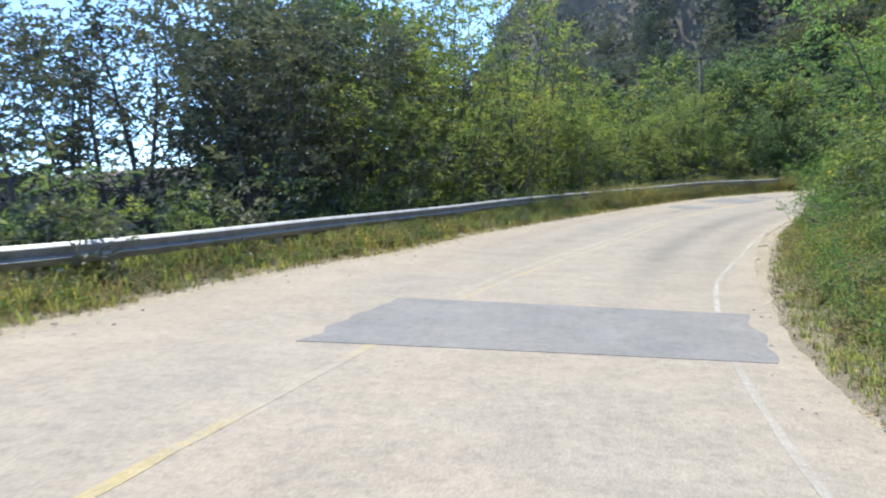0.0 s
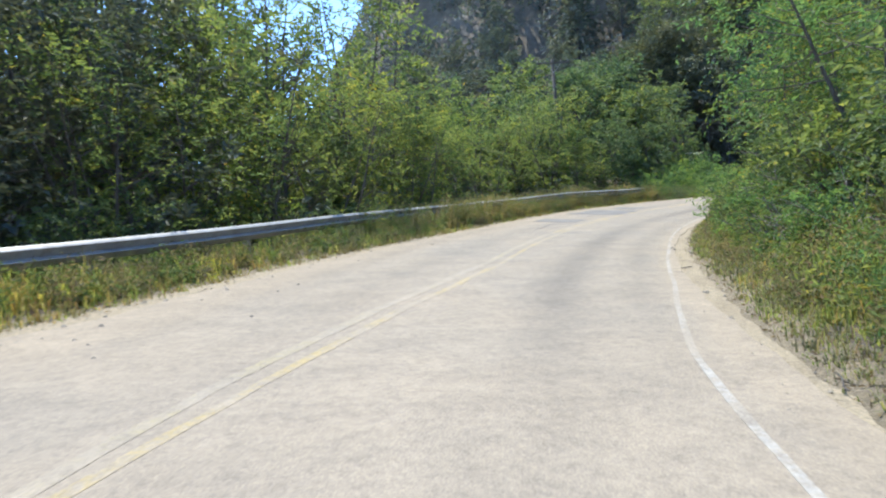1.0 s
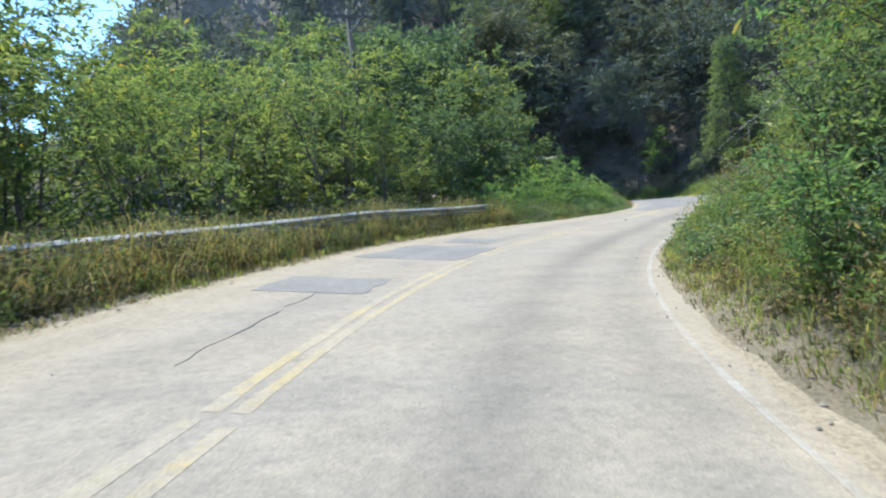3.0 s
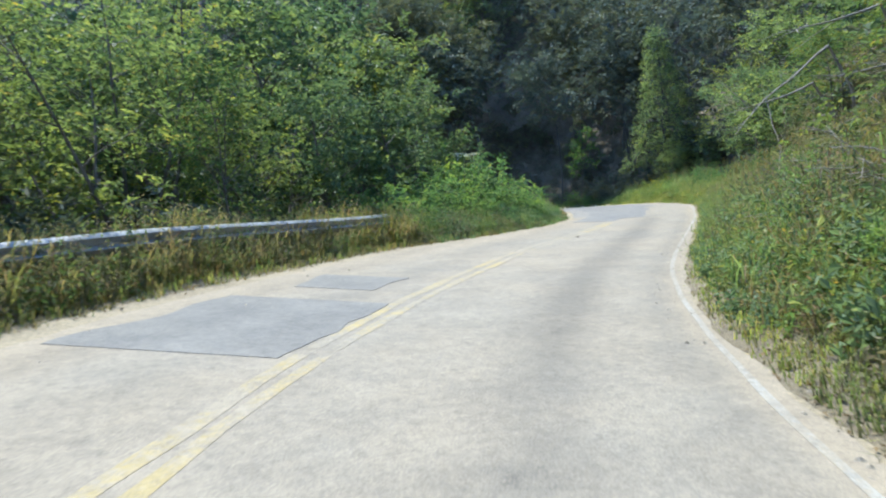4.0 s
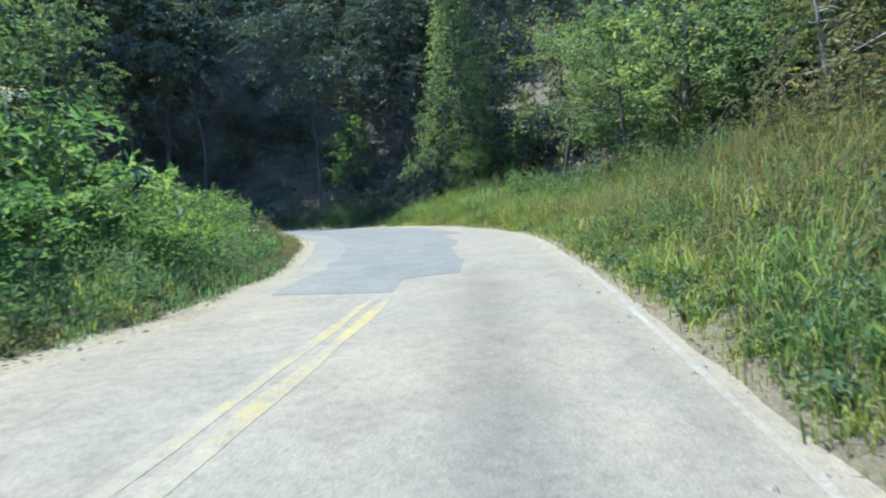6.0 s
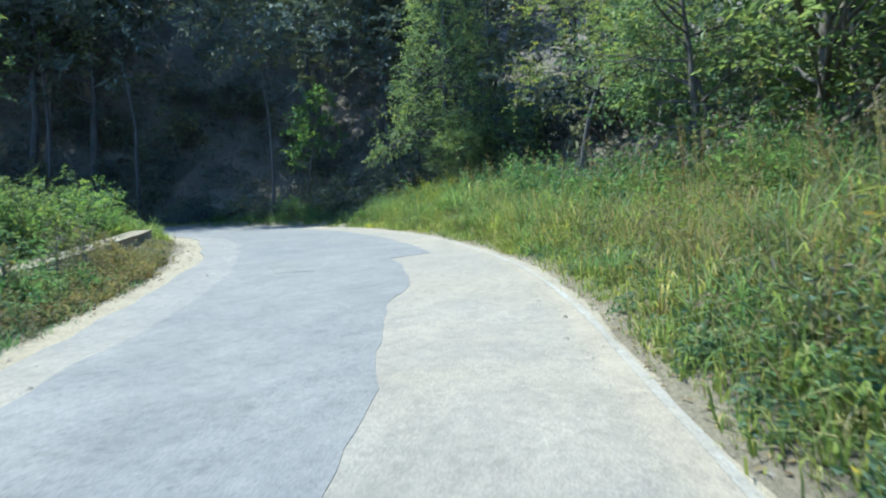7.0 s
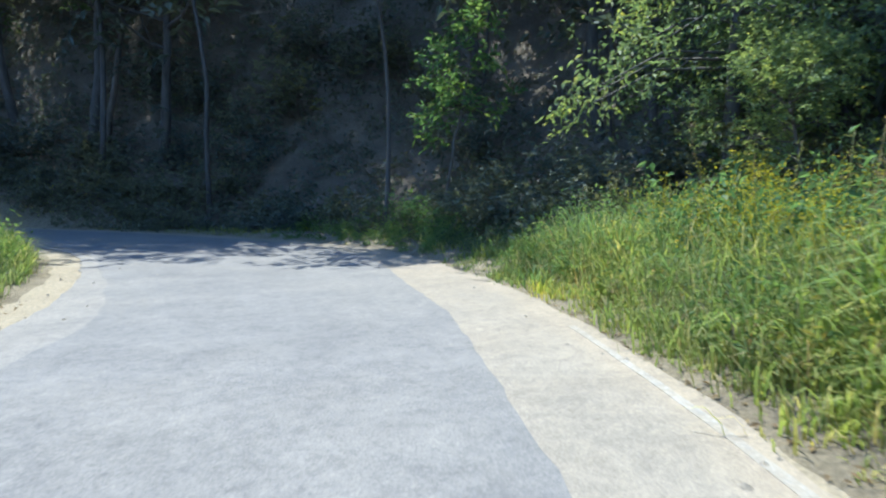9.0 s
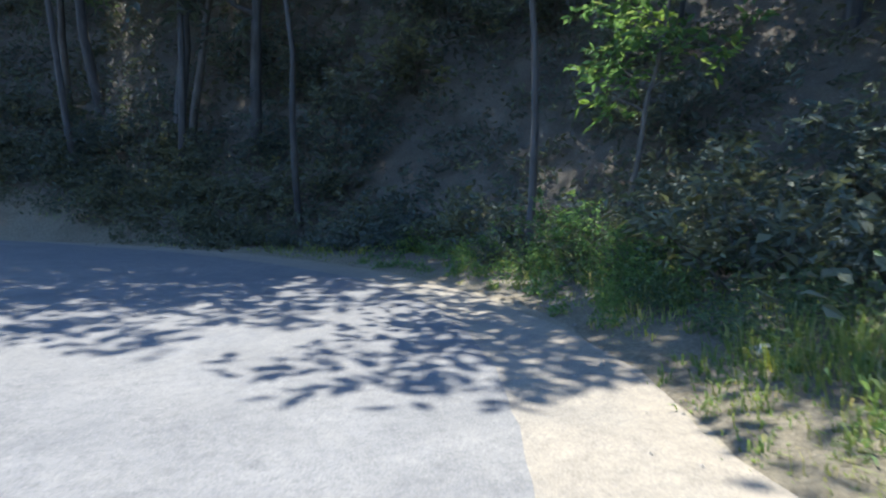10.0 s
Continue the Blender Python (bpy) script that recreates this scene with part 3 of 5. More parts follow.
def make_tree(name, seed, height, spread, crown_from, stems, limbs, clumps, per, clump, leaf, mat, bark, label, trunk_r=0.14, lean=0.1, flat=0.7, top=1.0, hang=0.0):
    """A tree > trunk with its limbs, crown of single leaves; at the origin."""
    rng = np.random.RandomState(seed)
    paths, tips, axes_ = [], [], []
    for st in range(stems):
        base = np.array([rng.normal() * 0.35, rng.normal() * 0.35, -0.35]) if stems > 1 else np.array([0, 0, -0.35])
        tilt = np.array([rng.normal() * lean, rng.normal() * lean, 1.0]) * 1.0
        h = height * rng.uniform(0.78, 1.0)
        trunk = limb(rng, base, tilt, h * 0.95, trunk_r * (1 if stems == 1 else 0.65), 9, 0.13, 0.06)
        paths.append(trunk)
        for k in range(limbs):
            f = crown_from + (0.97 - crown_from) * (k + rng.uniform(0, 1)) / limbs
            i = min(int(f * 9), 8)
            w = f * 9 - i
            p0 = trunk[i][0] * (1 - w) + trunk[i + 1][0] * w
            a = rng.uniform(0, 2 * math.pi)
            prof = math.sin(math.pi * min(1.0, 0.25 + 0.75 * (f - crown_from) / (1 - crown_from) * 0.9)) ** 0.6
            ln = spread * max(0.35, prof) * rng.uniform(0.65, 1.1)
            br = limb(rng, p0, (math.cos(a), math.sin(a), rng.uniform(0.1, 0.7) - hang), ln, trunk[i][1] * 0.5, 5, 0.3, 0.08 - hang * 0.2)
            paths.append(br)
            for c in range(clumps):
                q = br[rng.randint(2, 6)][0] + rng.normal(size=3) * spread * 0.13
                tips.append(q)
                axes_.append(q - p0 + np.array([0, 0, 0.2]))
                if c % 3 == 0:
                    j = rng.randint(1, 4)
                    paths.append([(br[j][0], br[j][1] * 0.5), ((br[j][0] + q) / 2 + rng.normal(size=3) * 0.06, br[j][1] * 0.35), (q, 0.006)])
        tips += [trunk[-1][0] + rng.normal(size=3) * 0.3 * clump for _ in range(clumps)]
        axes_ += [rng.normal(size=3) * 0.5 + np.array([0, 0, 0.8]) for _ in range(clumps)]
    v, f = tubes(paths, 5)
    root = tagged(new(name), label, "tree")
    part("trunk", mesh_from("trunk", v, f, bark), root)
    part("crown", leafy("crown", *sprays(rng, tips, axes_, per, clump, leaf, flat * 0.7), mat), root)
    return root


def make_bush(name, seed, height, spread, stems, per, clump, leaf, mat, label, category="bush", upright=0.8):
    """A bush > stems, foliage; at the origin."""
    rng = np.random.RandomState(seed)
    paths, tips, axes_ = [], [], []
    for k in range(stems):
        a = rng.uniform(0, 2 * math.pi)
        out = rng.uniform(0.1, 1.0)
        st = limb(rng, (rng.normal() * 0.15 * spread, rng.normal() * 0.15 * spread, -0.15), (math.cos(a) * out, math.sin(a) * out, upright), math.hypot(spread * out, height) * rng.uniform(0.6, 1.0), 0.022, 6, 0.3, 0.02)
        paths.append(st)
        for i in range(2, 7):
            tips.append(st[i][0] + rng.normal(size=3) * 0.12 * spread)
            axes_.append(st[i][0] - st[0][0] + rng.normal(size=3) * 0.3)
    tips = [np.array((q[0], q[1], max(q[2], 0.12))) for q in tips]
    v, f = tubes(paths, 5)
    root = tagged(new(name), label, category)
    part("stem", mesh_from("stem", v, f, BARK), root)
    part("foliage", leafy("foliage", *sprays(rng, tips, axes_, per, clump, leaf, 0.6), mat), root)
    return root


def make_draped(name, seed, height, radius, low, count, per, clump, leaf, mat, bark, label):
    """A tree hung with creepers into a tall lumpy cone > trunk, crown."""
    rng = np.random.RandomState(seed)
    trunk = limb(rng, (0, 0, -0.3), (0.02, 0.03, 1), height * 1.0, 0.16, 12, 0.06, 0.05)
    tp = np.array([q for q, _ in trunk])
    paths, tips, axes_ = [], [], []
    lumps = rng.uniform(0, 6.28, 9), rng.uniform(low, 0.9, 9)
    for k in range(count):
        u = low + (1 - low) * rng.uniform() ** 1.25
        a = rng.uniform(0, 6.28)
        near = max(math.exp(-((a - la + 3.14) % 6.28 - 3.14) ** 2 / 0.35 - (u - lu) ** 2 / 0.012) for la, lu in zip(*lumps))
        r = radius * (1.02 - u) ** 0.8 * (0.62 + 0.5 * near) * rng.uniform(0.65, 1.05) + 0.15
        c = np.array([np.interp(u * height, tp[:, 2], tp[:, i]) for i in (0, 1)] + [u * height])
        q = c + np.array([math.cos(a) * r, math.sin(a) * r, -0.25 * r])
        tips.append(q)
        axes_.append(np.array([math.cos(a), math.sin(a), -0.25]))
        if k % 5 == 0:
            paths.append([(c, 0.035), ((c + q) / 2 + np.array([0, 0, 0.12 * r]), 0.022), (q, 0.006)])
    root = tagged(new(name), label, "tree")
    part("trunk", mesh_from("trunk", *tubes([trunk], 6), bark), root)
    tagged(part("vines", mesh_from("vines", *tubes(paths, 4), bark), root), kind="stuff")
    part("crown", leafy("crown", *sprays(rng, tips, axes_, per, clump, leaf, 0.9), mat), root)
    return root


def make_brush(name, seed, height, spread, stems, mat, label):
    """A dead brush > stems, twigs; at the origin."""
    rng = np.random.RandomState(seed)
    main, fine = [], []
    for k in range(stems):
        a, out = rng.uniform(0, 6.28), rng.uniform(0.2, 1.0)
        st = limb(rng, (rng.normal() * 0.08, rng.normal() * 0.08, -0.1), (math.cos(a) * out, math.sin(a) * out, 0.9), math.hypot(height, spread * out) * rng.uniform(0.6, 1.0), 0.016, 7, 0.22, -0.06)
        main.append(st)
        for i in (2, 3, 4, 5, 6):
            fine.append(limb(rng, st[i][0], rng.normal(size=3) * 0.7 + np.array([math.cos(a), math.sin(a), 0.3]), height * rng.uniform(0.2, 0.45), 0.007, 4, 0.3, -0.05))
    root = tagged(new(name), label, "dead brush")
    for st in main:
        part("stem", mesh_from("stem", *tubes([st], 5), mat), root)
    tagged(part("brushwood", mesh_from("brushwood", *tubes(fine, 4), mat), root), kind="stuff")
    return root


def add_flowers(root, seed, heads, top):
    """Flat white flower heads held over a bush, each a part of its own."""
    rng = np.random.RandomState(seed)
    for k in range(heads):
        a, r = rng.uniform(0, 6.28), rng.uniform(0.05, 0.4)
        c = np.array((math.cos(a) * r, math.sin(a) * r, top * rng.uniform(0.96, 1.05)))
        q = c + rng.normal(size=(60, 3)) * np.array([0.085, 0.085, 0.015])
        lv, lf = leaf_cards(rng, q, 0.035, 0.026, lift=1.5)
        sv, sf = tubes([[(c - np.array([0, 0, 0.5]), 0.008), (c, 0.005)]], 4)
        me = mesh_from("flower_head", np.concatenate([lv, sv]), np.concatenate([lf, sf + len(lv)]), PETAL, flat=True)
        part("flower_head", me, root, "flat white flower head")
    return root


PROTO = {
    "flowering": [add_flowers(make_bush("flowering_shrub", 175, 1.75, 1.1, 24, 25, 0.34, (0.13, 0.055), LEAF_LIGHT, "tall green shrub with flat white flower heads"), 176, 4, 1.72)],
    "brush": [make_brush("dead_brush", 151 + i, 1.5, 1.1, 8, DEAD, "bare grey dead brush among the bank weeds") for i in range(2)],
    "draped": [make_draped("creeper_draped_tree", 155, 11.8, 3.6, 0.22, 520, 32, 0.6, (0.14, 0.065), LEAF_LUSH, DARK_BARK, "tall tree draped with sunlit green creepers into a cone")],
    "creeper": [make_draped("dry_creeper_thicket", 165 + i, 3.4, 2.0, 0.05, 150, 20, 0.42, (0.13, 0.045), DRY_MAT, DEAD, "brown thicket of dry creepers hanging down the bank") for i in range(2)],
    "dome": [make_tree("domed_tree", 161 + i, 13.5, 4.2, 0.42, 1, 22, 7, 22, 0.9, (0.28, 0.14), LEAF_BROAD, BARK, "tall tree with a domed sunlit crown above the shaded forest", 0.14, 0.08) for i in range(2)],
    "lush": [make_tree("lush_tree", 157 + i, 8.6, 2.9, 0.10, 1, 24, 7, 40, 0.75, (0.19, 0.085), LEAF_LUSH, BARK, "lush broadleaf tree with bright leaves above the bank", 0.13, 0.1) for i in range(2)],
    "overhang": [make_tree("overhanging_tree", 159 + i, 9.0, 3.6, 0.40, 1, 18, 7, 40, 0.7, (0.125, 0.05), LEAF_FEATHER, DARK_BARK, "forest-edge tree with feathery yellow-green boughs over the bank", 0.11, 0.12, hang=0.35) for i in range(2)],
    "feather": [make_tree("feathery_tree", 100 + i, 8.5, 2.5, 0.26, 4, 8, 5, 20, 0.6, (0.17, 0.07), LEAF_FEATHER, BARK, "slender many-stemmed tree with feathery yellow-green leaves", 0.11, 0.24) for i in range(3)],
    "broad": [make_tree("broadleaf_tree", 110 + i, 7.5, 2.9, 0.18, 1, 20, 6, 26, 0.62, (0.24, 0.12), LEAF_BROAD, BARK, "bushy broadleaf tree with dense green crown", 0.13, 0.12) for i in range(3)],
    "dark": [make_tree("forest_tree", 120 + i, 13.0, 3.6, 0.30, 1, 22, 6, 21, 0.95, (0.32, 0.16), LEAF_VEILED, DARK_BARK, "tall shaded forest tree with haze-greyed leaves", 0.16, 0.07) for i in range(3)],
    "canopy": [make_tree("canopy_tree", 126, 14.0, 3.9, 0.55, 1, 22, 8, 24, 0.95, (0.30, 0.15), LEAF_VEILED, DARK_BARK, "tall forest tree, its high spreading crown added to cast shade", 0.085, 0.09)],
    "airy": [make_tree("open_tree", 136 + i, 9.5, 2.8, 0.30, 1, 15, 6, 16, 0.65, (0.2, 0.09), LEAF_VEILED, DARK_BARK, "thin dark-stemmed tree with open branches against the sky", 0.11, 0.2) for i in range(2)],
    "fringe": [make_tree("verge_tree", 130 + i, 9.5, 3.0, 0.25, 2, 14, 6, 16, 0.7, (0.25, 0.11), LEAF_VEILED, BARK, "dark-leaved tree with bare lower stems behind the rail", 0.13, 0.15) for i in range(2)],
    "light": [make_tree("light_green_tree", 140 + i, 7.5, 3.0, 0.38, 2, 11, 6, 24, 0.7, (0.17, 0.075), LEAF_LIGHT, BARK, "light green tree with drooping leafy branches", 0.11, 0.14, hang=0.25) for i in range(2)],
    "sapling": [make_tree("sapling_tree", 145, 7.6, 1.25, 0.42, 1, 15, 5, 16, 0.5, (0.24, 0.10), LEAF_LIGHT, BARK, "slender sunlit sapling before the dark forest", 0.07, 0.1)],
    "yellow": [make_tree("yellowing_tree", 150 + i, 7.0, 2.8, 0.25, 2, 11, 6, 26, 0.65, (0.17, 0.07), LEAF_YELLOW, BARK, "tree with thin yellowing leaves above the bank", 0.10, 0.2) for i in range(2)],
    "shrub": [make_bush("shrub", 160 + i, 2.0, 1.3, 20, 26, 0.34, (0.11, 0.06), LEAF_BROAD, "leafy green roadside shrub") for i in range(3)],
    "fresh": [make_bush("fresh_shrub", 170 + i, 1.7, 1.3, 22, 25, 0.32, (0.12, 0.05), LEAF_LIGHT, "fresh light-green shrub beside the road") for i in range(2)],
    "dry": [make_bush("dry_shrub", 180 + i, 1.5, 1.1, 20, 20, 0.3, (0.085, 0.034), LEAF_YELLOW, "yellowing weedy shrub on the bank") for i in range(2)],
    "under": [make_bush("undergrowth_shrub", 190 + i, 2.2, 1.5, 14, 14, 0.45, (0.23, 0.10), LEAF_VEILED, "dark undergrowth shrub in the shade") for i in range(2)],
}
USED = set()
prng = random.Random(5)


def put(kind, x, y, scale=1.0, tall=1.0, which=None, group="", turn=None):
    """A plant of that kind on the ground at x, y."""
    some = PROTO[kind]
    k = prng.randrange(len(some)) if which is None else which % len(some)
    z = float(ground_at(x, y)[0])
    m_ = pose(x, y, z - 0.03, 0, 0, prng.uniform(0, 360) if turn is None else turn) @ Matrix.Diagonal((scale, scale, scale * tall, 1))
    if (kind, k) not in USED:
        USED.add((kind, k))
        ob = some[k]
        ob.matrix_basis = m_
    else:
        o = some[k]
        keep_ = o.matrix_basis.copy()
        o.matrix_basis = Matrix.Identity(4)
        ob = copy_thing(o, m_)
        o.matrix_basis = keep_
    return tagged(ob, group=group)


def put_road(kind, s, l, scale=1.0, tall=1.0, which=None, group=""):
    q = on_road(s, l)
    return put(kind, float(q[0]), float(q[1]), scale, tall, which, group)


R = prng.uniform
# left, behind the rail: dark trees against the sky, then feathery ones
for s, l, k in ((3, 11.0, 0.85), (15.8, 10.2, 0.85), (16.5, 12.5, 1.1), (19.5, 10.8, 1.0), (21.5, 14.0, 1.3), (22.5, 18, 1.5), (18.5, 14, 1.2), (19.5, 16, 1.4)):
    put_road("fringe", s, l, k * 1.0, group="trees behind the rail")
for s, l, k in ((12.3, 17.2, 1.15), (13.2, 16.2, 1.1), (14.8, 17.6, 1.2), (11.2, 13.6, 0.95), (9.6, 11.6, 0.85), (13.0, 12.4, 1.0), (14.6, 10.4, 0.85), (11.8, 12.4, 0.95), (10.6, 13.4, 0.9), (13.6, 14.0, 1.1)):
    put_road("airy", s, l, k, group="thin trees against the sky")
for s, l, k in ((24, 22, 1.7), (27.5, 20.5, 1.7), (31, 22.5, 1.75), (29, 26, 1.9), (35, 24, 1.8)):
    put_road("fringe", s, l, k, 1.2, group="trees behind the rail")
for s, l, k in ((26, 21.5, 1.25), (30, 25, 1.35), (34, 22.5, 1.3), (38, 26, 1.4)):
    put_road("dark", s, l, k, group="tall trees in the valley")
for s, l, k, tl in ((18.5, 10.0, 0.75, 1.0), (21.5, 10.0, 0.85, 0.85), (24, 11.0, 1.05, 1.25), (26, 9.2, 0.8, 1.05), (29, 11.0, 1.0, 0.95), (31.5, 9.3, 0.8, 1.0), (34, 11.8, 1.0, 0.9), (36.5, 9.4, 0.8, 1.0), (39, 11.2, 1.0, 0.85), (41.5, 9.2, 0.85, 1.0), (44, 11.0, 1.05, 1.0), (46.5, 9.0, 0.85, 0.8), (22, 13.5, 1.3, 1.1), (26.0, 15.0, 1.4, 1.1), (29, 14.0, 1.6, 1.2), (33, 14, 1.55, 1.2), (36, 15, 1.4, 1.0), (42, 15, 1.3, 1.1), (47, 15.0, 1.2, 0.9), (26, 17.5, 1.7, 1.2), (30.5, 17.5, 1.8, 1.2), (35, 18, 1.7, 1.15), (41, 18.5, 1.5, 1.0)):
    put_road("feather", s, l, k, tl, group="feathery trees behind the rail")
for s, l, k, kind in ((23, 10.6, 0.75, "yellow"), (28, 9.8, 0.7, "broad"), (33.5, 10.4, 0.8, "yellow"), (38, 12.4, 1.1, "yellow"), (40.5, 9.2, 0.7, "broad"), (44.5, 8.8, 0.7, "yellow"), (46, 12.5, 1.0, "broad"), (24.5, 17.0, 1.5, "broad"), (32, 20, 1.7, "yellow"), (38, 20, 1.6, "broad"), (45, 19.0, 1.4, "yellow")):
    put_road(kind, s, l, k, R(0.95, 1.2), group="mixed trees behind the rail")
for s in np.arange(1, 48, 2.0):
    put_road(prng.choice(("under", "shrub", "under")) if s < 18 else prng.choice(("shrub", "under", "shrub")), s + R(-0.7, 0.7), 8.3 + R(0, 1.4), R(0.75, 1.1), group="shrubs behind the rail")
for s in np.arange(4, 50, 1.7):
    put_road(prng.choice(("shrub", "under")), s + R(-1, 1), 11.0 + R(0, 3), R(1.3, 1.9), group="shrubs behind the rail")
# left of the bend: broad trees and fresh shrubs
for s, l, k in ((48.5, 8.6, 0.72), (51, 10.4, 0.9), (54, 8.6, 0.75), (57, 9.6, 0.85), (60.5, 8.4, 0.6), (50, 14.0, 1.4), (55, 13.5, 1.45), (60, 13.5, 1.35), (65, 13.5, 1.25), (70, 15.0, 1.3), (53, 18, 1.75), (60, 18, 1.7), (67, 18, 1.6), (47, 18, 1.6)):
    put_road("broad", s, l, k, group="broadleaf trees by the bend")
for s, l, k in ((49.5, 6.9, 0.8), (51.5, 6.4, 0.95), (53.5, 6.0, 1.0), (55.5, 5.7, 1.0), (57.5, 5.5, 0.95), (59.5, 5.6, 0.85), (61.2, 5.4, 0.7), (56.5, 7.2, 1.4), (59.5, 7.0, 1.35), (53, 7.6, 1.3), (50.5, 8.0, 1.2), (62, 6.9, 1.1)):
    put_road("fresh", s, l, k, group="fresh shrubs by the bend")
put("flowering", 29.3, 53.7, 1.85, group="fresh shrubs by the bend")
for x, y, k in ((30.3, 54.2, 1.6), (28.4, 52.9, 1.55), (31.2, 54.6, 1.3), (27.6, 52.0, 1.5)):
    put("fresh", x, y, k, R(0.95, 1.15), group="fresh shrubs by the bend")
for x, y, k in ((37.0, 57.0, 0.26), (36.2, 56.1, 0.28), (37.7, 57.7, 0.22), (35.2, 55.2, 0.25)):
    put("creeper", x, y, k, group="low brown brush by the bend")
for s, l, k in ((77.0, 6.4, 0.85), (75.3, 6.5, 0.9), (78.2, 6.9, 0.8), (73.6, 6.7, 0.85), (79.4, 7.6, 0.9), (65.5, 7.0, 0.8), (67.5, 7.4, 0.9), (69.5, 6.8, 0.9), (71.5, 6.6, 0.9), (73.3, 7.0, 0.75), (70, 8.8, 1.3), (73, 9.4, 1.1), (66, 9.5, 1.3), (71.5, 7.7, 0.9), (74.6, 7.5, 0.75), (76.6, 7.4, 0.65), (69, 7.6, 0.9), (63.5, 6.1, 0.8), (64.8, 6.3, 0.75)):
    put_road(prng.choice(("fresh", "shrub")), s, l, k, group="shrubs behind the low wall")
# right: shrubs tight to the road, trees above
for s in np.arange(7, 45, 1.5):
    kinds, near, lo_, hi_ = (("shrub", "dry", "fresh"), 2.0, 0.45, 0.65) if s < 17 else (("shrub", "dry", "fresh"), 1.05, 0.6, 0.85) if s < 32 else (("dry", "shrub", "fresh"), 1.2 + R(0, 0.8), 0.3, 0.62)
    put_road(prng.choice(kinds), s + R(-0.5, 0.5), -(float(edge_right(s)) + near + R(0, 0.4)), R(lo_, hi_), group="shrubs on the bank")
    put_road(prng.choice(("shrub", "shrub", "dry")), s + R(-0.5, 0.5), -(4.6 + R(0, 1.0)), R(1.0, 1.4), group="shrubs on the bank")
for s, l, k, kind in ((6, -7.5, 0.8, "light"), (12, -6.8, 0.8, "light"), (17, -7.0, 0.9, "broad"), (22, -5.8, 0.85, "light"), (26, -5.6, 0.8, "yellow"), (29.5, -5.6, 0.85, "yellow"), (33, -5.4, 0.8, "light"), (36.5, -5.8, 0.85, "yellow"), (40.5, -6.4, 0.85, "yellow"), (44, -7.2, 0.9, "yellow"), (48, -7.6, 0.9, "yellow"), (52, -8.2, 0.9, "yellow"), (10, -11, 1.2, "broad"), (18, -12, 1.2, "broad"), (25, -11, 1.2, "broad"), (32, -11, 1.2, "broad"), (39, -11.5, 1.2, "yellow"), (46, -11.5, 1.1, "yellow"), (53, -12, 1.2, "broad")):
    put_road(kind, s, l, k, group="trees on the bank")
for x, y, k, kind in ((37.6, 40.1, 0.8, "yellow"), (36.2, 41.8, 0.7, "yellow"), (40.2, 43.8, 0.75, "yellow"), (42.6, 47.3, 1.0, "lush"), (44.6, 49.4, 0.8, "lush"), (41.4, 45.0, 0.75, "lush"), (45.7, 46.0, 1.1, "lush"), (45.5, 43.0, 1.1, "broad"), (43, 40, 1.1, "broad"),
                      (54.3, 62.5, 1.0, "draped"), (52.8, 60.4, 0.4, "lush"), (55.0, 62.2, 0.48, "lush"), (54.2, 59.0, 0.42, "lush"), (50.0, 52.2, 0.75, "overhang"), (52.6, 55.6, 1.1, "overhang"), (58.5, 57.0, 0.9, "canopy"), (48.4, 50.2, 0.7, "overhang"),
                      (48.4, 47.2, 1.0, "dark"), (50.6, 47.6, 1.0, "dark"), (54.0, 51.6, 1.0, "dark"), (57.0, 54.8, 1.0, "dark"), (59.5, 58.6, 1.0, "dark"), (57.6, 62.0, 1.0, "dark"), (60.5, 64.5, 1.1, "dark"), (57.4, 66.6, 1.0, "dark")):
    put(kind, x, y, k, group="trees on the bank")
for x, y, k in ((33.6, 38.6, 0.9), (35.2, 39.6, 1.0), (36.6, 40.9, 1.1), (37.6, 42.2, 1.05), (38.5, 43.6, 0.85), (34.2, 37.4, 1.2), (36.0, 38.4, 1.3), (38.0, 40.6, 1.3), (39.4, 42.2, 1.2)):
    put("creeper", x, y, k, R(0.85, 1.15), group="dry creepers on the upper bank")
for s in np.arange(58, 84, 1.5):
    put_road("under", s, -(10.0 + R(0, 2.0)), R(1.2, 1.6), R(1.0, 1.4), group="undergrowth above the bank")
for s, l, k in ((16.8, -4.0, 0.7), (18.4, -3.6, 0.8), (20.2, -3.9, 0.7), (22.5, -4.2, 0.9), (37.5, -3.4, 0.7), (39.8, -3.9, 0.9), (41.2, -3.3, 0.7), (43.0, -4.4, 1.0), (45.5, -5.2, 1.1), (47.0, -4.0, 0.8), (52.0, -6.2, 1.1), (55.5, -6.0, 1.0)):
    put_road("brush", s, l, k, group="dead brush on the bank")
for s in np.arange(43, 64, 1.7):
    put_road(prng.choice(("dry", "dry", "shrub", "fresh")), s + R(-0.6, 0.6), -(3.4 + R(0, 3.6)), R(0.4, 0.75), R(0.8, 1.2), group="weedy shrubs on the grassy bank")
for s in np.arange(64, 80, 1.3):
    put_road(prng.choice(("dry", "fresh", "fresh")), s + R(-0.6, 0.6), -(4.4 + R(0, 1.2)), R(0.35, 0.6), R(0.8, 1.2), group="weedy shrubs on the grassy bank")
for s in np.arange(50, 65, 1.6):
    put_road("under", s + R(-0.5, 0.5), -(7.6 + R(0, 2.2)), R(0.8, 1.2), group="undergrowth above the bank")
put("sapling", 54.2, 71.2, 1.0, group="trees at the bend", turn=200)
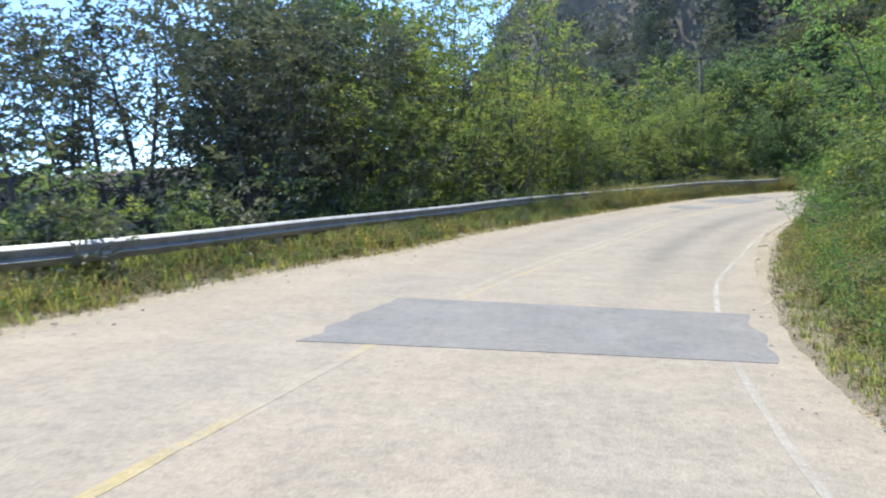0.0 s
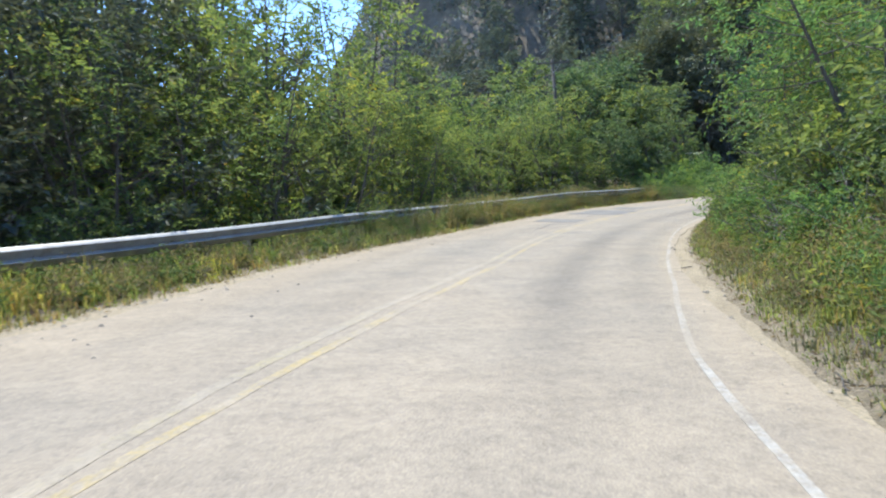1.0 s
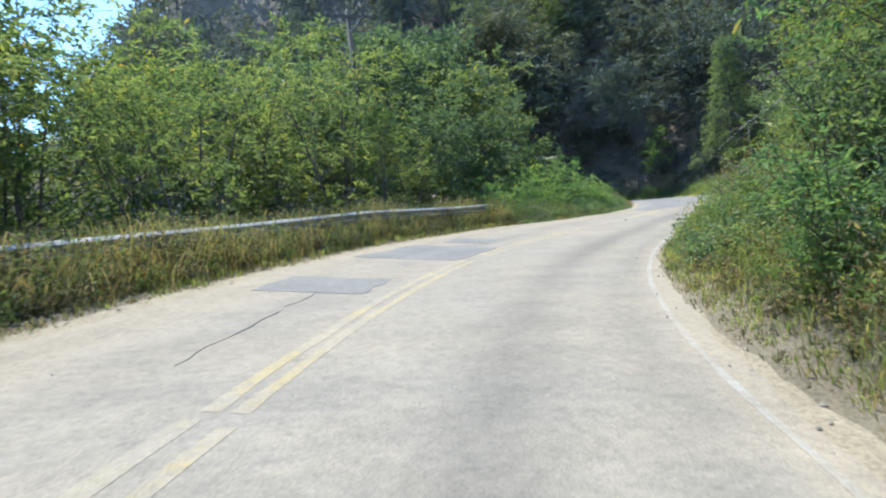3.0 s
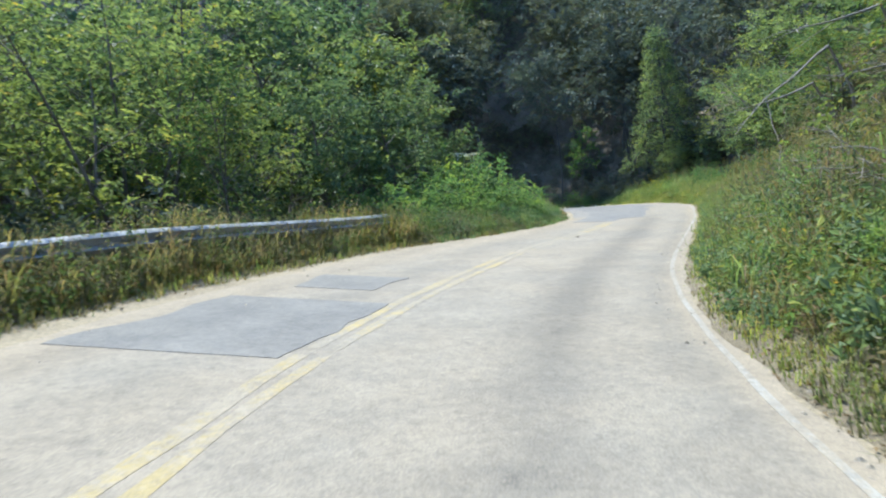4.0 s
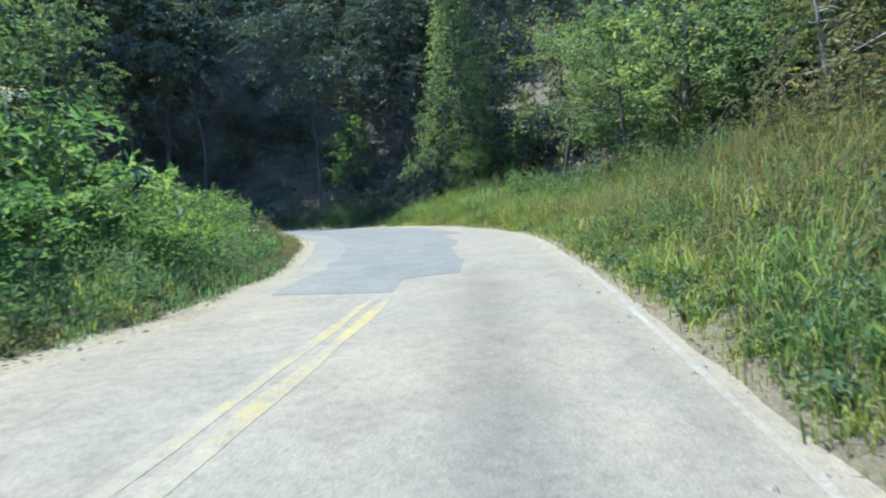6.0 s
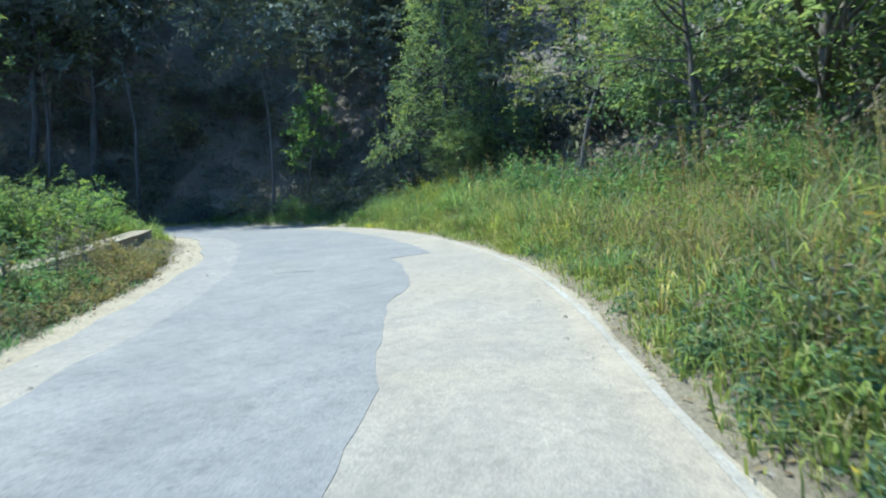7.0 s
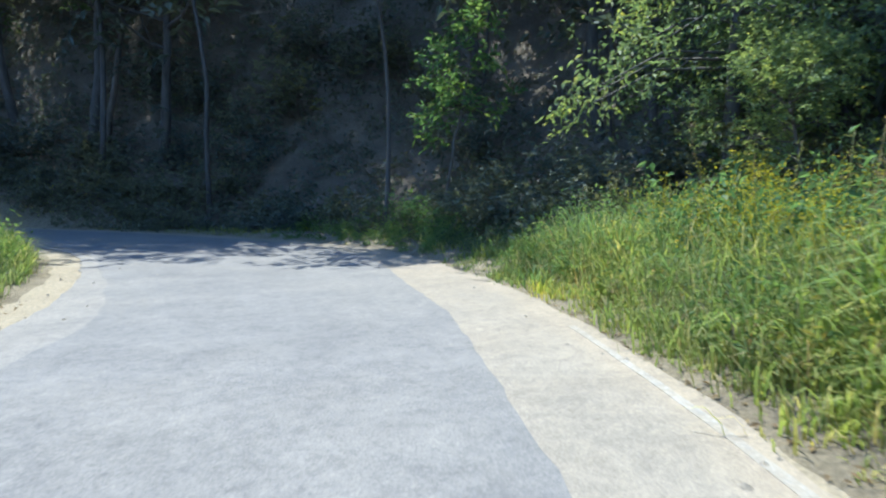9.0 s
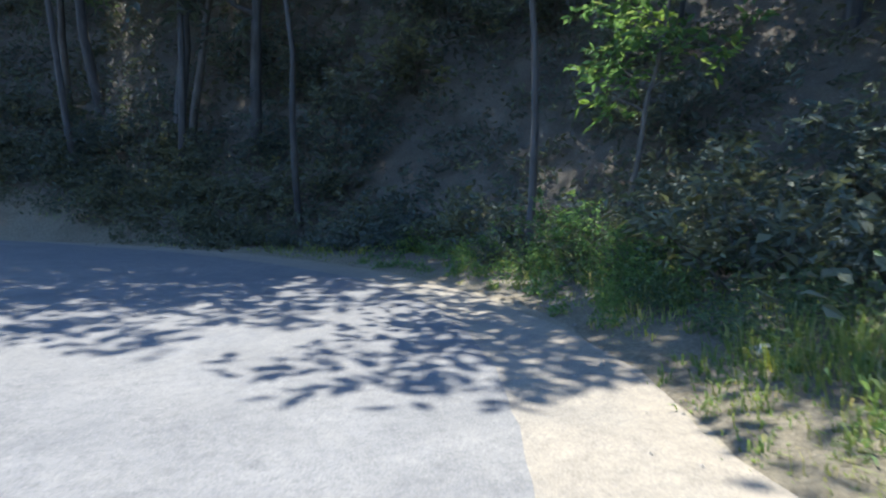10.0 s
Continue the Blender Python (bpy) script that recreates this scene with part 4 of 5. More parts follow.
# tall crowns, added mostly above the view to dapple the road at the bend
for x, y, k, turn in ((52.7, 71.9, 1.0, 205), (50.2, 79.6, 1.25, 120), (47.4, 83.4, 1.45, 210), (44.4, 85.8, 1.5, 20), (59.0, 69.0, 0.95, 70), (60.2, 76.3, 1.0, 160)):
    put("canopy", x, y, k, group="trees at the bend", turn=turn)
for x, y, k in ((47.8, 84.6, 1.1), (62.0, 90.0, 1.15), (53.0, 87.0, 1.0), (57.0, 86.4, 0.95), (44.0, 89.0, 1.1), (40.6, 73.4, 0.85), (36.6, 79.0, 0.9), (57.5, 88.0, 1.2), (50.5, 91.0, 1.2), (32.5, 84.0, 1.0), (30.0, 76.0, 0.95)):
    put("dome", x, y, k, R(0.95, 1.1), group="sunlit forest crowns")
# forest behind the last bend
prng.seed(12)
spots = [(59.3, 69.6), (60.8, 77.3), (47.5, 85.4), (61.5, 72.4)]
for a in (96.0, 101.5, 106.0):
    q = on_road(a, -(5.6 + R(0, 1.5)))
    spots.append((float(q[0]), float(q[1])))
for x, y in spots:
    put("dark", x, y, R(1.25, 1.45), group="forest behind the bend")
spots += [(50.2, 79.6), (47.4, 83.4), (44.4, 85.8)]
for _ in range(900):
    if len(spots) > 86:
        break
    x, y = R(8, 84), R(64, 112)
    s, l, _z = near_road(x, y)
    if abs(l[0]) < 7.0 or (l[0] > 0 and y < 76 and (s[0] < 80 or x > 36)):
        continue
    if any((a - x) ** 2 + (b - y) ** 2 < 9.0 for a, b in spots) or (abs(x - 54.3) < 4.6 and y < 88):
        continue
    spots.append((x, y))
    put("dark", x, y, R(0.8, 1.2), group="forest behind the bend")
for s in np.arange(84, 112, 1.3):
    put_road("under", s, -(4.2 + R(0, 2.0)), R(0.45, 0.8), group="undergrowth at the bend")
    put_road("under", s + 0.6, -(3.3 + R(0, 0.8)), R(0.25, 0.4), group="undergrowth at the bend")
    if R(0, 1) < 0.4:
        put_road("under", s, -(7.6 + R(0, 6)), R(0.7, 1.1), group="undergrowth at the bend")
for _ in range(9):
    put("under", R(50.5, 59.5), R(76, 88), R(0.8, 1.2), group="undergrowth at the bend")
for s in np.arange(95, 112, 1.0):
    put_road("under", s, -(3.0 + R(0, 1.5)), R(0.3, 0.6), group="undergrowth at the bend")
for s, l, k in ((84.8, -3.6, 0.5), (86.2, -3.9, 0.65), (87.6, -3.8, 0.4), (89.5, -3.9, 0.35)):
    put_road("fresh", s, l, k, group="sunlit weeds at the bend")


# ---------------------------------------------------------------- grass and far woods
def blades(name, count, seed, place, height, width, mat, label, tuft=9):
    """Bent blades, two faces each, over the places that place(rng, count) gives."""
    rng = np.random.RandomState(seed)
    cx_, cy_, ch_ = place(rng, count // tuft)
    k_ = len(cx_)
    ta = rng.uniform(0, 2 * math.pi, k_ * tuft)
    tr = np.abs(rng.normal(size=k_ * tuft)) * 0.03 * math.sqrt(tuft)
    x = np.repeat(cx_, tuft) + np.cos(ta) * tr
    y = np.repeat(cy_, tuft) + np.sin(ta) * tr
    hs = np.repeat(ch_ * rng.uniform(0.5, 1.4, k_), tuft)
    z = ground_at(x, y) - 0.03
    n = len(x)
    a = ta + rng.normal(size=n) * 0.6
    d = np.stack([np.cos(a), np.sin(a), np.zeros(n)], 1)
    side = np.stack([-d[:, 1], d[:, 0], np.zeros(n)], 1)
    h = height * hs * rng.uniform(0.5, 1.3, n)
    w = width * rng.uniform(0.6, 1.3, n)
    lean = rng.uniform(0.1, 0.95, n)
    b = np.stack([x, y, z], 1)
    upz = np.array([0, 0, 1.0])
    m1 = b + upz * (h * 0.5)[:, None] + d * (h * lean * 0.18)[:, None]
    m2 = b + upz * (h * (0.85 - 0.1 * lean))[:, None] + d * (h * lean * 0.55)[:, None]
    t = b + upz * (h * (1 - 0.42 * lean))[:, None] + d * (h * lean * 1.15)[:, None]
    wd = side * w[:, None]
    if height < 0.55:
        m1 = (m1 + m2) / 2
        rows = [b - wd, b + wd, m1 + wd * 0.8, m1 - wd * 0.8, t + wd * 0.1, t - wd * 0.1]
    else:
        rows = [b - wd, b + wd, m1 + wd * 0.9, m1 - wd * 0.9, m2 + wd * 0.6, m2 - wd * 0.6, t + wd * 0.1, t - wd * 0.1]
    v = np.stack(rows, 1)
    k = np.arange(n)[:, None] * len(rows)
    f = np.concatenate([k + np.array([[j, j + 1, j + 2, j + 3]]) if j == 0 else k + np.array([[j + 1, j, j + 2, j + 3]]) for j in range(0, len(rows) - 2, 2)], 0)
    tone = np.clip(0.5 + 0.55 * wave(cx_, cy_, 1.3, seed + 5) + 0.5 * wave(cx_, cy_, 4.0, seed + 6) + rng.normal(size=k_) * 0.14, 0.06, 1.0)
    return tagged(new(name, leafy(name, v.reshape(-1, 3), f, np.repeat(tone, tuft * len(rows)), mat)), label, "grass", kind="stuff")


def strip_place(s0, s1, near, far, side, tall, patches=0):
    """Places on a strip beside the road, from near to far metres past its edge."""
    def place(rng, n):
        s = rng.uniform(s0, s1, n)
        wide = far(s) if callable(far) else far
        u = near + (wide - near) * rng.uniform(0, 1, n) ** 1.2
        l = edge_left(s) + u if side > 0 else -edge_right(s) - u
        patchy = 0.5 + 0.5 * wave(s, u * 2, 1.3, 7)
        ok = rng.uniform(0, 1, n) < (0.35 + 0.9 * patchy) * (0.6 + 0.4 * smooth(u, -0.1, 0.35))
        if patches:
            ok &= wave(s, u * 1.5, 1.6, patches) + 0.5 * wave(s, u * 2, 4.5, patches + 1) > 0.12
        q = on_road(s, l)
        hs = (0.4 + 0.6 * smooth(u, 0, 1.2)) * (0.6 + 0.7 * patchy) * tall(s)
        return q[ok, 0], q[ok, 1], hs[ok]
    return place


one = lambda s: np.ones(len(s))  # noqa: E731
bank_far = lambda s: np.interp(s, [36, 57, 64, 80], [5.8, 5.8, 3.4, 2.6])  # noqa: E731
blades("verge_grass", 26000, 201, strip_place(-2, 62, 0.0, 2.4, 1, one), 0.45, 0.008, GRASS_MAT, "patchy green and straw grass along the rail")
blades("verge_grass", 44000, 202, strip_place(-2, 52, -0.1, 1.4, 1, one), 0.42, 0.007, DRY_MAT, "dry brownish grass at the road's edge")
blades("verge_grass", 11000, 203, strip_place(66, 80, 0.25, 0.95, 1, lambda s: np.interp(s, [66, 68, 80], [0.6, 0.5, 0.45])), 0.38, 0.008, DRY_MAT, "low grass in front of the concrete wall")
blades("verge_grass", 24000, 217, strip_place(48, 67, -0.05, 1.9, 1, lambda s: np.interp(s, [48, 60, 67], [1.0, 1.0, 0.7])), 0.46, 0.007, LUSH_GRASS, "soft grey-green grass in front of the fresh shrubs")
blades("bank_grass", 46000, 204, strip_place(36, 80, 0.0, bank_far, -1, lambda s: np.interp(s, [36, 46, 52, 62, 80], [0.45, 0.55, 0.8, 0.8, 0.8])), 0.5, 0.008, GRASS_MAT, "tall lush grass on the roadside bank")
blades("bank_grass", 34000, 219, strip_place(42, 80, 0.15, bank_far, -1, lambda s: np.interp(s, [42, 50, 80], [0.7, 0.85, 0.85])), 0.68, 0.009, GRASS_MAT, "lumpy tussocks of yellow-green grass on the bank", 34)
blades("bank_grass", 24000, 205, strip_place(38, 80, 0.3, bank_far, -1, lambda s: np.interp(s, [38, 60, 70, 80], [1, 1, 0.75, 0.75])), 0.75, 0.006, DRY_MAT, "dry tall grass stalks among the green")
blades("bank_grass", 30000, 211, strip_place(40, 66, 2.6, lambda s: np.interp(s, [40, 62, 66], [8.0, 8.0, 4.0]), -1, one), 0.85, 0.007, STRAW_MAT, "straw-brown dry grass on the upper bank")
blades("bank_grass", 9000, 214, strip_place(58, 74, 0.8, 3.2, -1, one), 0.7, 0.006, STRAW_MAT, "straw-coloured seed stalks in the bank grass")
blades("bank_grass", 16000, 215, strip_place(-2, 36, 0.1, 1.6, -1, one), 0.34, 0.007, STRAW_MAT, "golden dry grass in front of the bank shrubs")
blades("verge_grass", 14000, 212, strip_place(77.5, 92, 0.3, 1.8, 1, one), 0.6, 0.008, GRASS_MAT, "clump of tall grass inside the bend")
blades("bank_grass", 25000, 206, strip_place(-2, 44, 0.0, 2.2, -1, one), 0.30, 0.009, DRY_MAT, "dry grass at the foot of the shrubs")
blades("bank_grass", 52000, 209, strip_place(-2, 82, 0.05, 1.3, -1, one), 0.26, 0.006, GRASS_MAT, "short grass creeping over the sandy verge")
blades("bank_grass", 16000, 207, strip_place(66, 80.6, 0.5, 3.2, -1, one), 0.62, 0.007, GRASS_MAT, "tall broad-bladed grass at the bend")
blades("bank_grass", 6000, 210, strip_place(79, 82.5, -0.05, 3.5, -1, one), 0.26, 0.009, GRASS_MAT, "rank grass where the forest begins")
blades("bank_grass", 900, 213, strip_place(73.3, 74.3, 0.9, 1.7, -1, one), 0.95, 0.017, LUSH_GRASS, "clump of broad-bladed green grass")
blades("bank_grass", 7000, 208, strip_place(83, 100, 0.1, 2.0, -1, one), 0.18, 0.008, GRASS_MAT, "low yellow-green weeds at the forest's edge")


def weeds(name, seed, count, place, height, mat, label, leaf=(0.085, 0.03), low=0.12):
    """Upright leafy weeds, each a few stalks with leaves along them, as one mesh."""
    rng = np.random.RandomState(seed)
    x, y, hs = place(rng, count)
    n_ = len(x)
    b = np.stack([x, y, ground_at(x, y) - 0.03], 1)
    k = 4
    base = np.repeat(b, k, 0) + np.concatenate([rng.normal(size=(n_ * k, 2)) * 0.06, np.zeros((n_ * k, 1))], 1)
    tilt = np.concatenate([rng.normal(size=(n_ * k, 2)) * 0.28, np.ones((n_ * k, 1))], 1)
    hh = np.repeat(hs, k) * height * rng.uniform(0.55, 1.15, n_ * k)
    tip = base + tilt * hh[:, None]
    side = rng.normal(size=(n_ * k, 3))
    side[:, 2] = 0
    side /= np.linalg.norm(side, axis=1)[:, None]
    w = 0.005
    v = np.stack([base - side * w, base + side * w, tip + side * w * 0.4, tip - side * w * 0.4], 1).reshape(-1, 3)
    f = np.arange(len(v)).reshape(-1, 4)
    per = 17
    u = rng.uniform(low, 1.0, (n_ * k, per))
    q = base[:, None] + (tip - base)[:, None] * u[..., None] + rng.normal(size=(n_ * k, per, 3)) * (0.075 * np.repeat(hs, k)[:, None, None] + 0.02)
    lv, lf = leaf_cards(rng, q.reshape(-1, 3), *leaf, lift=0.2)
    return tagged(new(name, mesh_from(name, np.concatenate([v, lv]), np.concatenate([f, lf + len(v)]), mat, flat=True)), label, "weeds", kind="stuff")


def plumes(name, seed, count, place, height, mat, label):
    """Tall grass stalks, each with a loose seed head of small bristles and a few long leaves."""
    rng = np.random.RandomState(seed)
    x, y, hs = place(rng, count)
    vs, fs, n_ = [], [], 0
    for a, b, h_ in zip(x, y, hs):
        g = np.array((a, b, float(ground_at(a, b)[0]) - 0.03))
        ln = height * h_ * rng.uniform(0.75, 1.2)
        st = limb(rng, g, (rng.normal() * 0.14, rng.normal() * 0.14, 1), ln, 0.007, 6, 0.08, -0.02)
        v, f = tubes([st], 3)
        tip = np.array([q for q, _ in st[4:]])
        u = rng.uniform(0, 1, 26)
        c = tip[0] + (tip[-1] - tip[0]) * u[:, None] + rng.normal(size=(26, 3)) * 0.03
        lv, lf = leaf_cards(rng, c, 0.085, 0.012, lift=0.1, droop=0.6)
        low = np.array([q for q, _ in st[1:4]])
        c = low[rng.randint(0, 3, 6)] + rng.normal(size=(6, 3)) * 0.05
        bv, bf = leaf_cards(rng, c, 0.5, 0.022, lift=0.2, droop=0.5)
        vs += [v, lv, bv]
        fs += [f + n_, lf + n_ + len(v), bf + n_ + len(v) + len(lv)]
        n_ += len(v) + len(lv) + len(bv)
    return tagged(new(name, mesh_from(name, np.concatenate(vs), np.concatenate(fs), mat, flat=True)), label, "grass", kind="stuff")


plumes("seed_grass", 571, 120, strip_place(60, 78, 1.6, 3.6, -1, one), 1.55, STRAW_MAT, "tall straw stalks with loose seed heads behind the grass")
plumes("seed_grass", 572, 150, strip_place(40, 62, 1.0, 5.5, -1, one), 1.25, STRAW_MAT, "straw stalks with loose seed heads on the bank")
plumes("seed_grass", 573, 70, strip_place(28, 50, 0.3, 1.3, 1, one), 1.0, DRY_MAT, "dry stalks with seed heads before the rail")
blades("bank_grass", 26000, 218, strip_place(40, 80, 0.2, bank_far, -1, one, 83), 0.72, 0.010, LUSH_GRASS, "deep-green arching grass in patches on the bank", 26)
weeds("verge_weeds", 589, 300, strip_place(49, 66, 0.3, 2.0, 1, one, 105), 0.95, LEAF_LIGHT, "bright green leafy weeds spilling from the shrubs", (0.11, 0.05))
weeds("verge_weeds", 590, 140, strip_place(47, 66, -0.05, 0.4, 1, one), 0.45, DRY_MAT, "brown withered weeds along the verge", (0.06, 0.024))
weeds("verge_weeds", 581, 380, strip_place(49, 66, 0.25, 2.0, 1, one), 0.8, LEAF_LUSH, "pale green leafy weeds crowding the verge", (0.07, 0.026))
weeds("verge_weeds", 582, 260, strip_place(62, 70, 0.1, 0.9, 1, one), 0.5, DRY_MAT, "reddish-brown low weeds at the patch's edge", (0.07, 0.028))
weeds("verge_weeds", 583, 110, strip_place(78, 86, 0.5, 1.9, 1, one), 0.8, LEAF_LIGHT, "leafy green weeds inside the bend", (0.1, 0.04))
weeds("bank_weeds", 584, 460, strip_place(38, 68, 0.15, 1.6, -1, one), 0.36, LEAF_LUSH, "low broad-leaved weeds at the foot of the bank", (0.07, 0.045))
weeds("bank_weeds", 585, 55, strip_place(64, 79, 1.6, 3.4, -1, one), 1.25, LEAF_LIGHT, "tall broad-leaved weeds standing over the grass", (0.15, 0.075))
weeds("bank_weeds", 586, 420, strip_place(44, 76, 0.5, 4.5, -1, one, 89), 0.66, DRY_MAT, "withered reddish-brown weeds among the grass", (0.11, 0.035))
weeds("bank_weeds", 561, 150, strip_place(60, 79, 2.4, 3.6, -1, one), 1.25, LEAF_LIGHT, "tall leafy bright-green weeds at the back of the grass")
weeds("bank_weeds", 562, 260, strip_place(42, 62, 0.4, 5.0, -1, one, 97), 0.9, LEAF_LUSH, "leafy deep-green weeds on the bank")
for k, (mat, label) in enumerate(((LEAF_LIGHT, "leafy light-green weeds in the bank grass"), (LEAF_YELLOW, "yellowing weeds in the bank grass"), (LEAF_FEATHER, "olive small-leaved weeds on the bank"))):
    weeds("bank_weeds", 501 + k, 560, strip_place(36, 80, 0.3, bank_far, -1, one, 61 + 3 * k), 0.8, mat, label)
    weeds("bank_weeds", 511 + k, 260, strip_place(0, 44, 0.6, 2.0, -1, one), 0.55, mat, label)
for k, (mat, label) in enumerate(((DRY_MAT, "dry straw-brown weeds along the rail"), (LEAF_YELLOW, "yellowing green weeds along the rail"))):
    weeds("rail_weeds", 521 + k, 620, strip_place(0, 54, 0.3, 1.5, 1, lambda s: np.interp(s, [0, 18, 26, 34, 54], [0.6, 0.7, 0.95, 1.2, 1.2])), 0.66, mat, label)
weeds("bank_weeds", 563, 420, strip_place(6, 46, 0.35, 1.5, -1, one), 0.42, DRY_MAT, "dry brown weeds at the foot of the bank shrubs")
weeds("bank_weeds", 587, 330, strip_place(33, 51, 0.4, 3.2, -1, one, 101), 0.75, LEAF_LUSH, "deep-green leafy weeds on the steep bank", (0.12, 0.055))
weeds("bank_weeds", 588, 420, strip_place(34, 54, 1.4, 6.0, -1, one), 0.95, DRY_MAT, "withered brown weeds high on the bank", (0.11, 0.035))
weeds("bank_weeds", 564, 130, strip_place(30, 48, 0.5, 3.5, -1, one), 0.85, LEAF_FEATHER, "olive weeds climbing the bank")
weeds("rail_weeds", 566, 300, strip_place(24, 47, 0.7, 1.9, 1, one), 0.9, LEAF_FEATHER, "olive weeds standing before the rail", (0.08, 0.034))
weeds("rail_weeds", 565, 360, strip_place(26, 46, 0.6, 1.6, 1, one), 0.95, DRY_MAT, "tall dry weeds that half hide the rail")
blades("verge_grass", 19000, 216, strip_place(28, 48, 0.4, 1.6, 1, one), 0.8, 0.008, DRY_MAT, "tall dry grass that half hides the rail")
weeds("bank_weeds", 551, 300, strip_place(60, 73, 0.6, 3.4, -1, one, 91), 0.85, LEAF_YELLOW, "golden-green leafy weeds crowding the bank")
weeds("bank_weeds", 552, 240, strip_place(62, 80, 0.3, 3.0, -1, one, 95), 0.6, LEAF_LIGHT, "soft light-green weeds among the grass")
weeds("flowering_weeds", 541, 90, strip_place(66, 79.5, 2.0, 3.4, -1, one), 1.1, LEAF_YELLOW, "tall yellow-green weeds at the back of the grass")
weeds("flowering_weeds", 542, 34, strip_place(74.5, 78.5, 1.3, 2.6, -1, one), 1.2, GOLD, "golden flower heads over the grass by the bend", (0.035, 0.024), 0.82)
weeds("forest_edge_weeds", 533, 60, strip_place(77.5, 81.0, 0.5, 2.8, -1, one), 1.0, LEAF_LIGHT, "tall leafy yellow-green weeds beside the shaded bend")
weeds("forest_edge_weeds", 531, 150, strip_place(82, 86.5, 0.8, 5.0, -1, one), 0.35, LEAF_BROAD, "low weeds in the shade at the forest's edge")
weeds("forest_edge_weeds", 532, 110, strip_place(83.5, 90, 0.1, 1.8, -1, one), 0.45, LEAF_LIGHT, "sunlit yellow-green weeds at the forest's edge")
for s in np.arange(80.3, 86, 0.9):
    put_road("under", s, -(4.2 + R(0, 1.2)), R(0.35, 0.6), group="undergrowth at the bend")
    put_road("under", s, -(6.2 + R(0, 1.5)), R(0.6, 0.95), group="undergrowth at the bend")


def far_wood(name, seed, count, per):
    rng = np.random.RandomState(seed)
    x, y = rng.uniform(-30, 170, count * 4), rng.uniform(75, 250, count * 4)
    far = (x - 30) * 0.45 + (y - 60) * 0.89
    az = np.degrees(np.arctan2(x - 6, y + 5))
    ok = (far > 37) & (az > -9) & (far < 190) & ~((np.abs(x - 54.3) < 6) & (y < 92))
    x, y = x[ok][:count], y[ok][:count]
    z = ground_at(x, y)
    r = rng.uniform(2.2, 4.6, len(x))
    c = np.stack([x, y, z + r * rng.uniform(0.9, 1.5, len(x))], 1)
    d = rng.normal(size=(len(x), per, 3))
    d[..., 2] = np.abs(d[..., 2]) - 0.25
    d /= np.linalg.norm(d, axis=2)[..., None]
    q = c[:, None] + d * (r[:, None] * rng.uniform(0.7, 1.05, (len(x), per)))[..., None]
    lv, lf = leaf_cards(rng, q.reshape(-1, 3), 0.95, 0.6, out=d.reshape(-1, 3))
    return tagged(new(name, mesh_from(name, lv, lf, LEAF_HAZED, flat=True)), "dense woods covering the far mountainside, haze put into the leaf colour", "forest", kind="stuff")


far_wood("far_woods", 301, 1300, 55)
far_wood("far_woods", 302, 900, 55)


def undergrowth(name, seed, count, place, size, mat, label, reach=1.0):
    """Single leaves of low plants over the ground."""
    rng = np.random.RandomState(seed)
    cx_, cy_ = place(rng, count // 24)
    n_ = len(cx_)
    r_ = rng.uniform(0.25, 0.9, n_) * reach
    d = rng.normal(size=(n_, 24, 3))
    d /= np.linalg.norm(d, axis=2)[..., None]
    d[..., 2] = np.abs(d[..., 2])
    q = np.stack([cx_, cy_, ground_at(cx_, cy_)], 1)[:, None] + d * (r_[:, None] * rng.uniform(0.3, 1.1, (n_, 24)))[..., None]
    lv, lf = leaf_cards(rng, q.reshape(-1, 3), size, size * 0.45, out=d.reshape(-1, 3))
    return tagged(new(name, mesh_from(name, lv, lf, mat, flat=True)), label, "undergrowth", kind="stuff")


def slope_place(rng, n):
    x, y = rng.uniform(20, 80, n * 3), rng.uniform(64, 108, n * 3)
    s_, l_, _z = near_road(x, y)
    ok = ((l_ < -4.0) | (l_ > 7.5)) & ~((s_ < 86) & (l_ > 0))
    return x[ok][:n], y[ok][:n]


def beside_place(s0, s1, l0, l1):
    def place(rng, n):
        q = on_road(rng.uniform(s0, s1, n), rng.uniform(l0, l1, n))
        return q[:, 0], q[:, 1]
    return place


undergrowth("forest_undergrowth", 404, 20000, beside_place(87, 108, -13, -3.4), 0.2, LEAF_VEILED, "low shaded plants along the forest's edge")
undergrowth("forest_undergrowth", 406, 16000, beside_place(93.5, 114, -5.0, -2.3), 0.15, LEAF_VEILED, "creeping plants over the shaded edge of the forest")
undergrowth("forest_undergrowth", 401, 56000, slope_place, 0.24, LEAF_VEILED, "low shaded plants covering the forest floor", 1.5)
undergrowth("bank_undergrowth", 402, 42000, beside_place(0, 84, -18, -5.5), 0.2, LEAF_VEILED, "low leafy plants covering the upper bank")
undergrowth("wall_undergrowth", 405, 14000, beside_place(64, 77, 6.2, 14), 0.16, LEAF_BROAD, "low leafy plants behind the concrete wall")
undergrowth("slope_undergrowth", 403, 42000, beside_place(-5, 66, 7.6, 24), 0.2, LEAF_VEILED, "low leafy plants on the slope behind the rail")

# ---------------------------------------------------------------- guard rail
def rail_offset(s):
    return np.interp(s, [-12, 4, 12, 20, 30, 40, 49], [7.9, 7.8, 7.4, 6.8, 6.4, 6.4, 5.9])


